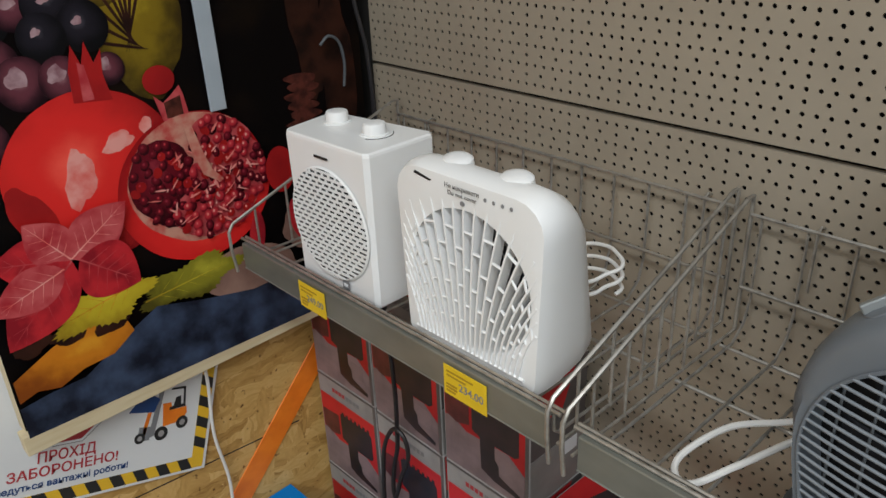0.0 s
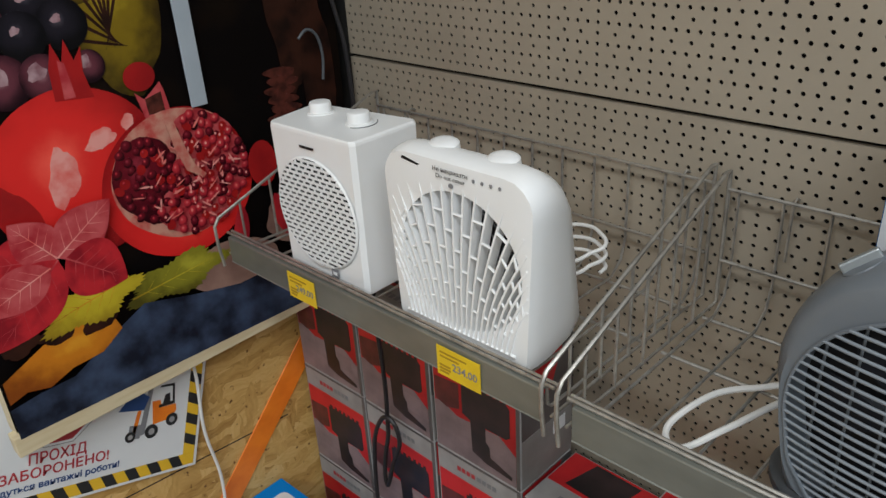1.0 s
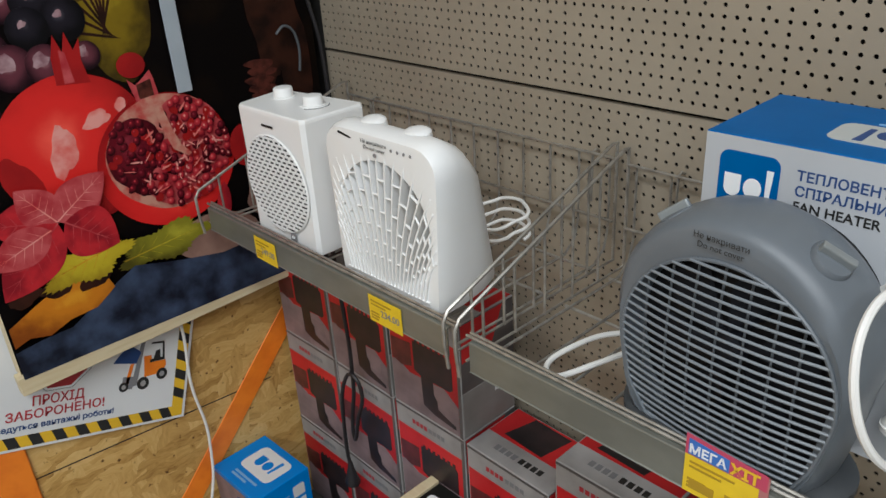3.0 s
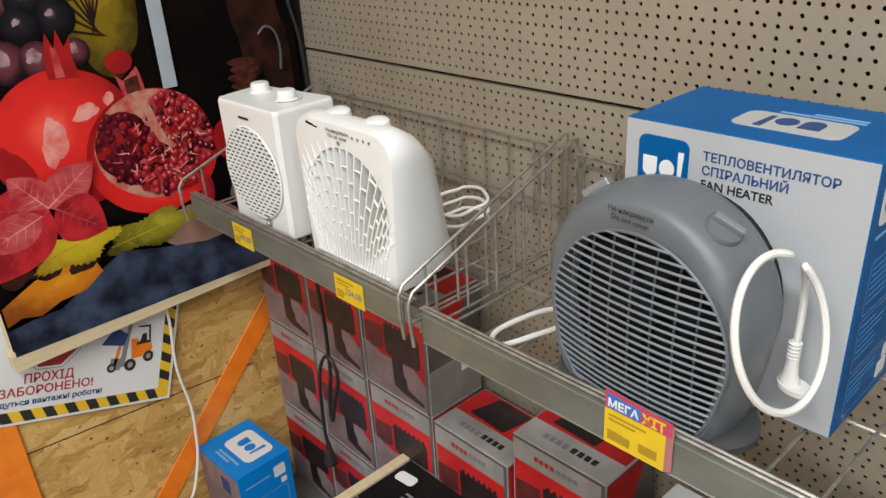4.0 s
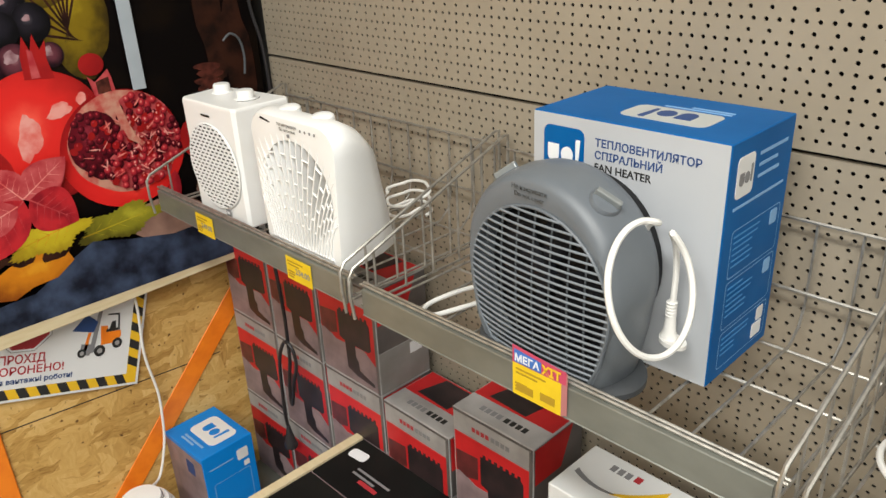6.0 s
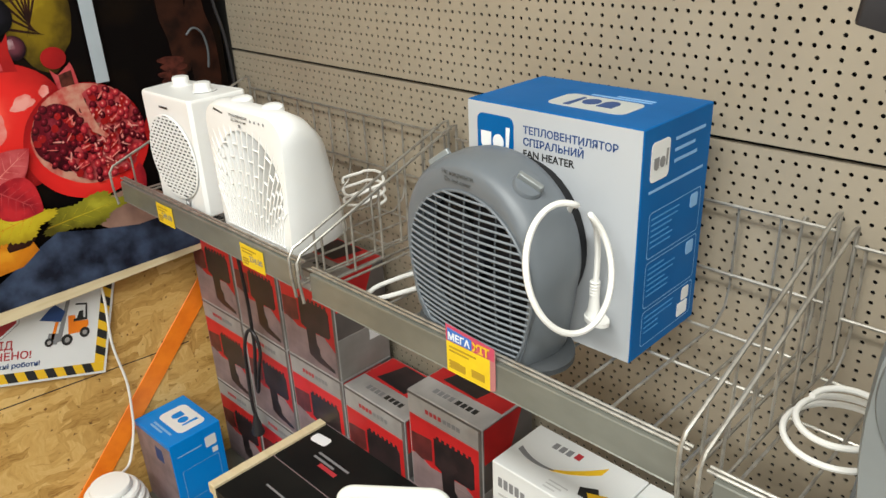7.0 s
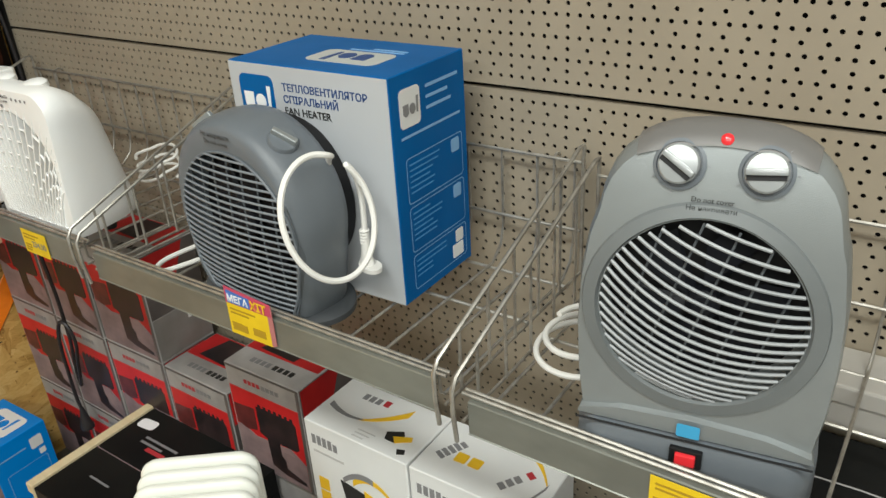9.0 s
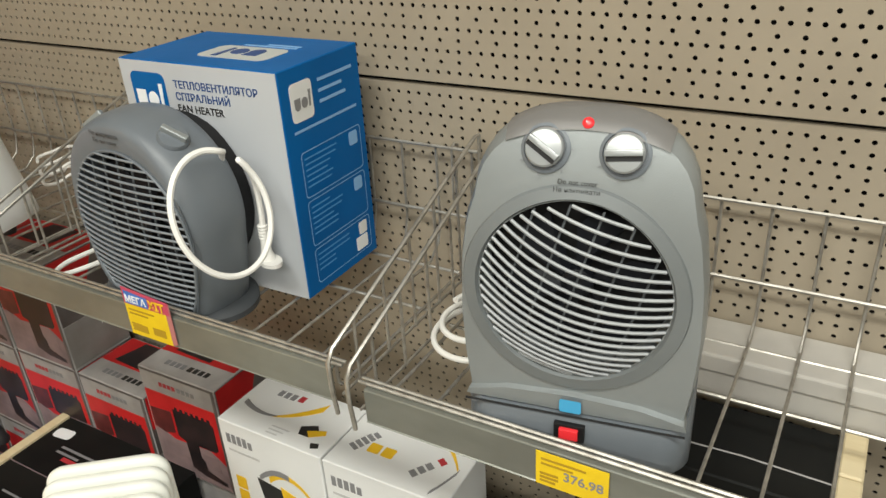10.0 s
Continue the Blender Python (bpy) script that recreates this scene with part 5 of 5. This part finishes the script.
truck = [("truck_body", [(-0.088, 0.100), (-0.058, 0.104), (-0.048, 0.118), (-0.050, 0.130), (-0.075, 0.128), (-0.078, 0.142), (-0.092, 0.142)], ORANGE, 0.0006),
         ("truck_cab", [(-0.080, 0.128), (-0.052, 0.131), (-0.055, 0.168), (-0.078, 0.168), (-0.080, 0.165), (-0.058, 0.164), (-0.056, 0.136), (-0.080, 0.134)], BLACK_INK, 0.0007),
         ("truck_seat", [(-0.074, 0.132), (-0.060, 0.133), (-0.062, 0.152), (-0.070, 0.150)], BLACK_INK, 0.0006),
         ("truck_mast", [(-0.112, 0.084), (-0.102, 0.086), (-0.090, 0.185), (-0.097, 0.185)], GREY_INK, 0.0008),
         ("truck_mast", [(-0.124, 0.088), (-0.118, 0.088), (-0.110, 0.130), (-0.116, 0.130)], ORANGE, 0.0009),
         ("truck_fork", [(-0.130, 0.082), (-0.110, 0.080), (-0.108, 0.104), (-0.128, 0.106)], GREY_INK, 0.0009),
         ("truck_load", [(-0.148, 0.136), (-0.106, 0.130), (-0.098, 0.152), (-0.120, 0.168), (-0.130, 0.160)], NAVY, 0.0010)]
for nm, pts, mat, dd in truck:
    part(nm, flat(pts, dd), mat, sign, m=FRONT(0, -0.0002, 0))
for u, v, r in ((-0.090, 0.088, 0.0125), (-0.055, 0.102, 0.0115), (-0.126, 0.086, 0.0095)):
    w = part("truck_wheel", flat(ellipse(u, v, r * 0.9, r, 20), 0.0011), BLACK_INK, sign, m=FRONT(0, -0.0002, 0))
    part("truck_hub", flat(ellipse(u, v, r * 0.42, r * 0.48, 14), 0.0013), WW_GREY, sign, m=FRONT(0, -0.0002, 0))

# orange bands on the wall
band = part("orange_band", block(-0.024, 0.024, -0.003, 0, -0.30, 0.300, 0.001, 1), ORANGE)
band.matrix_world = pose(-1.0945, 0.478, 0.480, 0, 0, 90) @ pose(0, 0, 0, 0, 42.5, 0)
tagged(band, "orange fabric strap running slantwise down the OSB wall", "strap")
post = part("orange_post", block(-1.0945, -1.0870, 0.005, 0.122, 0.0, 0.80, 0.002, 1), ORANGE)
tagged(post, "flat orange upright fixed on the OSB wall", "post")
part("osb_joint", block(WALL_X, WALL_X + 0.0006, -0.3, 0.60, 0.5715, 0.5738), DARK, wall_left).matrix_basis = Matrix.Translation((0, 0.3, 0.575)) @ Euler((radians(-4), 0, 0)).to_matrix().to_4x4() @ Matrix.Translation((0, -0.3, -0.575))

# ---------------------------------------------------------------- the large printed canvas
CX = -1.046
canvas = thing("printed_canvas", (CX, 0.147, 0.800), "large still-life print of pomegranates, grapes and autumn leaves on canvas", "picture")
canvas.matrix_world = pose(CX, 0, 0, 0, 0, 90)
P_BLACK = material("print_black", (0.004, 0.003, 0.003), 0.40, second=(0.014, 0.008, 0.004), scale=7, mix=0.35, spread=(0.5, 0.75), spec=0.05)
P_RED2 = material("print_dark_red", (0.36, 0.012, 0.012), 0.35, second=(0.24, 0.008, 0.010), scale=12, mix=0.5, spec=0.15)
P_PINK = material("print_pink", (0.76, 0.33, 0.29), 0.35, second=(0.68, 0.12, 0.10), scale=30, mix=0.5, spec=0.15)
P_LEAF = material("print_leaf_red", (0.50, 0.022, 0.030), 0.35, second=(0.24, 0.010, 0.018), scale=26, mix=0.5, spec=0.15)
P_LEAFP = material("print_leaf_pink", (0.52, 0.090, 0.095), 0.35, second=(0.36, 0.022, 0.032), scale=30, mix=0.5, spec=0.15)
P_CREAM = material("print_cream", (0.55, 0.27, 0.20), 0.4, second=(0.46, 0.07, 0.06), scale=45, mix=0.5, spec=0.15)
P_SHINE = material("print_highlight", (0.42, 0.28, 0.30), 0.35, second=(0.20, 0.09, 0.11), scale=50, mix=0.5, spec=0.15)
P_BLUE = material("print_blue_black", (0.010, 0.012, 0.022), 0.4, second=(0.050, 0.070, 0.125), scale=16, mix=0.5, detail=7, spec=0.15)
P_ROCK = material("print_taupe", (0.30, 0.18, 0.14), 0.4, second=(0.18, 0.10, 0.08), scale=14, mix=0.5, spec=0.15)


def print_round(name, light, base, dark, at=(0.38, 0.64), reach=0.78, mottle=0.16, grain=40.0):
    """Ink of a round fruit as the photograph shows it: light near its own bright side, deep at the far rim, mottled."""
    m = material(name, base, 0.38, spec=0.15)
    nt = m.node_tree
    tc = nt.nodes.new("ShaderNodeTexCoord")
    n = nt.nodes.new("ShaderNodeTexNoise")
    n.inputs["Scale"].default_value, n.inputs["Detail"].default_value = grain, 6
    nt.links.new(tc.outputs["Object"], n.inputs["Vector"])
    flatten = nt.nodes.new("ShaderNodeVectorMath")
    flatten.operation = "MULTIPLY"
    flatten.inputs[1].default_value = (1, 0, 1)
    nt.links.new(tc.outputs["Generated"], flatten.inputs[0])
    far = nt.nodes.new("ShaderNodeVectorMath")
    far.operation = "DISTANCE"
    far.inputs[1].default_value = (at[0], 0, at[1])
    nt.links.new(flatten.outputs[0], far.inputs[0])
    add = nt.nodes.new("ShaderNodeMath")
    add.operation = "MULTIPLY_ADD"
    add.inputs[1].default_value = mottle * 2
    nt.links.new(n.outputs["Fac"], add.inputs[0])
    nt.links.new(far.outputs["Value"], add.inputs[2])
    ramp = nt.nodes.new("ShaderNodeValToRGB")
    ramp.color_ramp.interpolation = "EASE"
    e = ramp.color_ramp.elements
    e[0].position, e[0].color = mottle, (*light, 1)
    e[1].position, e[1].color = min(1.0, reach + mottle), (*dark, 1)
    e.new(mottle + 0.34 * reach).color = (*base, 1)
    nt.links.new(add.outputs[0], ramp.inputs[0])
    nt.links.new(ramp.outputs[0], nt.nodes["Principled BSDF"].inputs["Base Color"])
    return m


P_GRAPE = print_round("print_grape", (0.30, 0.14, 0.16), (0.12, 0.032, 0.046), (0.010, 0.003, 0.006), (0.45, 0.58), 0.56)
P_GRAPED = print_round("print_dark_grape", (0.060, 0.055, 0.070), (0.014, 0.012, 0.018), (0.003, 0.003, 0.004), (0.45, 0.62), 0.52)
P_POME = print_round("print_pomegranate", (0.92, 0.120, 0.080), (0.70, 0.024, 0.020), (0.20, 0.006, 0.008), (0.40, 0.60), 0.66, 0.14, 16)
P_RIND = print_round("print_rind", (0.85, 0.050, 0.034), (0.68, 0.020, 0.018), (0.26, 0.006, 0.008), (0.5, 0.25), 0.74, 0.14, 20)
P_SEED = print_round("print_seed", (0.30, 0.030, 0.050), (0.13, 0.006, 0.014), (0.028, 0.002, 0.005), (0.4, 0.66), 0.6, 0.12, 120)
P_SEEDL = print_round("print_seed_light", (0.70, 0.15, 0.15), (0.48, 0.030, 0.042), (0.16, 0.006, 0.014), (0.4, 0.66), 0.62, 0.12, 120)
P_YEL = print_round("print_foliage", (0.34, 0.25, 0.014), (0.20, 0.135, 0.008), (0.035, 0.022, 0.004), (0.45, 0.55), 0.60, 0.30, 26)
P_YELB = print_round("print_bright_yellow", (0.62, 0.50, 0.03), (0.50, 0.39, 0.018), (0.26, 0.17, 0.010), (0.55, 0.6), 0.7, 0.26, 45)
P_GRN = print_round("print_green", (0.40, 0.36, 0.03), (0.24, 0.22, 0.018), (0.07, 0.06, 0.008), (0.62, 0.62), 0.66, 0.26, 40)
P_ORA = print_round("print_orange", (0.68, 0.30, 0.018), (0.56, 0.19, 0.010), (0.22, 0.055, 0.006), (0.6, 0.66), 0.72, 0.28, 36)
P_BROWN = material("print_brown", (0.036, 0.012, 0.007), 0.4, second=(0.010, 0.004, 0.003), scale=26, mix=0.5, detail=6, spec=0.15)
P_BARK = material("print_bark", (0.10, 0.026, 0.018), 0.4, second=(0.03, 0.009, 0.007), scale=60, mix=0.5, detail=6, spec=0.15)
part("stretcher", block(0.147, 0.785, 0.0006, 0.030, 0.812, 1.90, 0.001, 1), LATH, canvas)
layer = [0, ""]


def paint(name, outline, mat, parent=canvas, label=""):
    if name not in ("seed", "seed_shine", "vein", "grape_shine") or layer[1] != name:
        layer[0] += 1
    layer[1] = name if name in ("seed", "vein") else layer[1] if name == "seed_shine" else ""
    lift = 0.00006 * layer[0] + (0.00003 if name.endswith("shine") else 0)
    return part(name, flat(outline, 0.0002), mat, parent, label, m=pose(0, -lift, 0))


def leaf(b, tip, width, n=14, teeth=0.0):
    bu, bv = b
    du, dv = tip[0] - bu, tip[1] - bv
    q = math.hypot(du, dv)
    nu, nv = -dv / q, du / q
    a, c = [], []
    for k in range(n + 1):
        s = k / n
        w = width * (math.sin(math.pi * s ** 0.8) ** 0.9 + (teeth if k % 2 else 0) * (0 < k < n))
        a.append((bu + du * s + nu * w, bv + dv * s + nv * w))
        c.append((bu + du * s - nu * w, bv + dv * s - nv * w))
    return a + c[-2:0:-1]


def toothed(cu, cv, ru, rv, turn, lobes, seed):
    """A broad leaf with lobes and small teeth along its edge."""
    rng = random.Random(seed)
    pts, c, s = [], math.cos(radians(turn)), math.sin(radians(turn))
    for k in range(88):
        a = math.tau * k / 88
        w = 0.86 + 0.15 * math.cos(lobes * a + 0.6) + (0.055 if k % 2 else -0.035) + rng.uniform(-0.03, 0.03)
        u, v = ru * w * math.cos(a), rv * w * math.sin(a)
        pts.append((cu + c * u - s * v, cv + s * u + c * v))
    return pts


def veins(b, tip, width, mat):
    bu, bv = b
    du, dv = tip[0] - bu, tip[1] - bv
    q = math.hypot(du, dv)
    nu, nv = -dv / q, du / q
    paint("vein", [(bu, bv), (bu + nu * 0.0012, bv + nv * 0.0012), tip, (bu - nu * 0.0012, bv - nv * 0.0012)], mat)
    for k in range(1, 6):
        s = k / 7
        for sg in (-1, 1):
            w = sg * width * 0.82 * math.sin(math.pi * (s + 0.14) ** 0.8)
            p0 = (bu + du * s, bv + dv * s)
            p1 = (bu + du * (s + 0.17) + nu * w, bv + dv * (s + 0.17) + nv * w)
            paint("vein", [p0, (p0[0] + du / q * 0.0011, p0[1] + dv / q * 0.0011), p1], mat)


paint("ground", rect(0.148, 0.784, 0.813, 1.899), P_BLACK, label="black ground of the print")
paint("yellow_foliage", ellipse(0.418, 1.36, 0.062, 0.125, 40, 8, 0.05, 3), P_YEL)
paint("yellow_foliage", ellipse(0.365, 1.50, 0.16, 0.14, 40, 0, 0.06, 4), P_YEL)
for k in range(9):
    a = radians(60 + 14 * k)
    paint("foliage_vein", leaf((0.400 + 0.004 * k, 1.30), (0.415 + 0.10 * math.cos(a), 1.31 + 0.17 * math.sin(a)), 0.0022, 6), P_BROWN)
paint("brown_foliage", ellipse(0.685, 1.33, 0.030, 0.15, 30, 0, 0.10, 6), P_BROWN)
paint("brown_foliage", ellipse(0.735, 1.20, 0.032, 0.16, 30, 0, 0.08, 7), P_BROWN)
for k in range(6):
    paint("bark_roll", ellipse(0.662 + 0.004 * math.sin(k * 2.1), 1.216 - k * 0.0145, 0.030, 0.0085, 20, -6, 0.05, k), P_BARK)
rng = random.Random(5)
for u, v, r, mt in ((0.205, 1.345, 0.034, 1), (0.240, 1.365, 0.03, 1), (0.275, 1.375, 0.028, 0), (0.318, 1.372, 0.034, 1), (0.352, 1.342, 0.032, 1), (0.196, 1.275, 0.034, 0), (0.236, 1.31, 0.034, 0), (0.300, 1.335, 0.030, 1),
                    (0.265, 1.285, 0.033, 0), (0.312, 1.282, 0.029, 0), (0.372, 1.285, 0.021, 0), (0.205, 1.222, 0.030, 0), (0.165, 1.24, 0.028, 0), (0.17, 1.31, 0.03, 1), (0.165, 1.19, 0.025, 0), (0.225, 1.42, 0.035, 1), (0.30, 1.42, 0.035, 1), (0.17, 1.39, 0.03, 1)):
    paint("grape", ellipse(u, v, r, r * 1.04, 26), P_GRAPED if mt else P_GRAPE)
    paint("grape_shine", ellipse(u - 0.006, v + 0.008, r * (0.22 if mt else 0.42), r * (0.16 if mt else 0.38), 14, 30, 0.14, int(u * 1000)), P_SHINE)
paint("pomegranate", ellipse(0.325, 1.148, 0.118, 0.118, 56, 0, 0.008, 2), P_POME, label="whole red pomegranate")
paint("pomegranate_shade", leaf((0.345, 1.035), (0.425, 1.215), 0.016), P_RED2)
paint("pomegranate_shade", ellipse(0.236, 1.105, 0.024, 0.060, 30, 18, 0.06, 4), P_RED2)
paint("crown", [(0.318, 1.250), (0.320, 1.290), (0.330, 1.322), (0.338, 1.296), (0.347, 1.324), (0.354, 1.296), (0.366, 1.312), (0.362, 1.280), (0.368, 1.245)], P_RED2)
paint("crown_light", [(0.330, 1.250), (0.333, 1.300), (0.341, 1.295), (0.345, 1.250)], P_LEAFP)
paint("pomegranate_shine", ellipse(0.302, 1.150, 0.020, 0.040, 24, -14, 0.12, 3), P_PINK)
paint("pomegranate_shine", ellipse(0.362, 1.188, 0.022, 0.013, 24, 20, 0.12, 5), P_PINK)
paint("pomegranate_shine", ellipse(0.404, 1.200, 0.009, 0.014, 18, 0, 0.12, 6), P_PINK)
paint("berry", ellipse(0.434, 1.258, 0.023, 0.020, 24), P_RED2)
paint("rind", ellipse(0.462, 1.092, 0.120, 0.114, 56, -14, 0.008, 9), P_RIND, label="halved pomegranate's rind")
paint("half_crown", [(0.430, 1.200), (0.422, 1.238), (0.434, 1.226), (0.446, 1.234), (0.461, 1.246), (0.465, 1.232), (0.469, 1.200)], P_LEAFP)
paint("half_crown", [(0.436, 1.203), (0.435, 1.226), (0.447, 1.229), (0.460, 1.232), (0.461, 1.203)], P_BARK)
paint("pulp", ellipse(0.466, 1.106, 0.106, 0.098, 56, -14, 0.012, 10), P_CREAM, label="cut pomegranate pulp")
lobes = ((0.414, 1.110, 0.050, 0.068, 12), (0.508, 1.156, 0.050, 0.036, -18), (0.533, 1.098, 0.044, 0.056, 0), (0.480, 1.050, 0.066, 0.040, -10), (0.468, 1.100, 0.022, 0.030, 0))
for j, (u, v, a, b, tr) in enumerate(lobes):
    paint("seed_bed", ellipse(u, v, a, b, 34, tr, 0.04, j), P_LEAFP if j else P_SEED)
rng = random.Random(11)
for j, (u, v, a, b, tr) in enumerate(lobes):
    placed = []
    tries = 0
    while len(placed) < 44 and tries < 700:
        tries += 1
        an, rr = rng.uniform(0, math.tau), math.sqrt(rng.random()) * 0.93
        x, y = a * rr * math.cos(an), b * rr * math.sin(an)
        c, s = math.cos(radians(tr)), math.sin(radians(tr))
        p = (u + c * x - s * y, v + s * x + c * y)
        if all(math.hypot(p[0] - q[0], p[1] - q[1]) > 0.0112 for q in placed):
            placed.append(p)
            paint("seed", ellipse(p[0], p[1], rng.uniform(0.0056, 0.0080), rng.uniform(0.0066, 0.0094), 12, rng.uniform(-50, 50), 0.04, tries), rng.choice((P_SEEDL, P_SEEDL, P_SEED, P_RED2) if j else (P_SEED, P_SEED, P_RED2)))
            if rng.random() < 0.6:
                paint("seed_shine", ellipse(p[0] - 0.0012, p[1] + 0.0022, 0.0018, 0.0024, 8), P_PINK if j else P_SEEDL)
for k in range(44):
    an, rr = rng.uniform(0, math.tau), rng.uniform(0.25, 0.95)
    paint("pulp_fleck", leaf((0.470 + 0.085 * rr * math.cos(an), 1.104 + 0.078 * rr * math.sin(an)), (0.470 + 0.085 * rr * math.cos(an) + rng.uniform(-0.022, 0.022), 1.104 + 0.078 * rr * math.sin(an) + rng.uniform(-0.018, 0.018)), rng.uniform(0.0008, 0.0020), 6), P_PINK)
paint("pulp_rib", [(0.452, 1.190), (0.464, 1.192), (0.474, 1.150), (0.484, 1.118), (0.500, 1.098), (0.494, 1.094), (0.470, 1.112), (0.458, 1.150)], P_CREAM)
paint("small_pomegranate", ellipse(0.598, 1.085, 0.026, 0.038, 30), P_RED2)
paint("taupe_stone", ellipse(0.520, 0.935, 0.085, 0.042, 40, -8, 0.04, 12), P_ROCK)
paint("taupe_stone", ellipse(0.66, 0.985, 0.075, 0.05, 40, 6, 0.05, 13), P_ROCK)
paint("red_spear", leaf((0.548, 1.030), (0.530, 0.930), 0.014), P_LEAF)
paint("red_spear", leaf((0.61, 1.03), (0.64, 0.93), 0.018), P_LEAF)
paint("green_leaf", toothed(0.420, 0.957, 0.095, 0.034, 4, 5, 14), P_GRN)
veins((0.345, 0.948), (0.500, 0.965), 0.026, P_YELB)
paint("dark_ground", [(0.148, 0.813), (0.784, 0.813), (0.784, 0.935), (0.70, 0.925), (0.62, 0.905), (0.52, 0.900), (0.44, 0.915), (0.36, 0.935), (0.30, 0.905), (0.24, 0.87), (0.19, 0.868), (0.148, 0.862)], P_BLUE, label="blue-black cloth in the print")
paint("orange_leaf", [(0.150, 0.870), (0.175, 0.878), (0.205, 0.870), (0.24, 0.884), (0.285, 0.888), (0.320, 0.912), (0.312, 0.935), (0.262, 0.948), (0.21, 0.935), (0.17, 0.915), (0.150, 0.905)], P_ORA)
for u, v in ((0.185, 0.948), (0.235, 0.945), (0.292, 0.938)):
    paint("brown_leaf_patch", ellipse(u, v, 0.026, 0.016, 22, 10, 0.10, int(u * 100)), P_BROWN)
paint("yellow_leaf", toothed(0.288, 0.969, 0.082, 0.036, 8, 5, 17), P_YELB)
veins((0.345, 0.985), (0.215, 0.958), 0.030, P_ORA)
for b, tip, w, mt in (((0.262, 1.050), (0.166, 1.072), 0.030, P_LEAF), ((0.262, 1.050), (0.215, 1.115), 0.024, P_LEAFP), ((0.262, 1.050), (0.349, 1.108), 0.027, P_LEAFP),
                      ((0.262, 1.048), (0.158, 0.950), 0.034, P_LEAF), ((0.272, 1.046), (0.346, 0.985), 0.034, P_LEAF), ((0.25, 1.04), (0.150, 1.005), 0.024, P_LEAFP)):
    w *= 1.28
    paint("red_leaf", leaf(b, tip, w), mt)
    veins(b, tip, w, P_PINK if mt is P_LEAFP else P_LEAFP)
rail = part("bottom_lath", block(0.139, 0.70, -0.012, 0.012, -0.0165, 0.0165, 0.0012, 1), LATH, canvas, "pale pine lath along the bottom", m=pose(0, -0.001, 0.8005) @ Matrix.Translation((0.139, 0, 0)) @ pose(0, 0, 0, 0, -1.6, 0) @ Matrix.Translation((-0.139, 0, 0)))
slip = part("white_edge_strip", block(0.500, 0.5255, -0.004, 0.0, 1.199, 1.90, 0.0008, 1), material("pale_grey_strip", (0.40, 0.45, 0.50), 0.5, second=(0.35, 0.40, 0.45), scale=10))
slip.matrix_world = pose(CX + 0.006, 0, 0, 0, 0, 90)
tagged(slip, "white flat strip hanging down over the print", "strip")
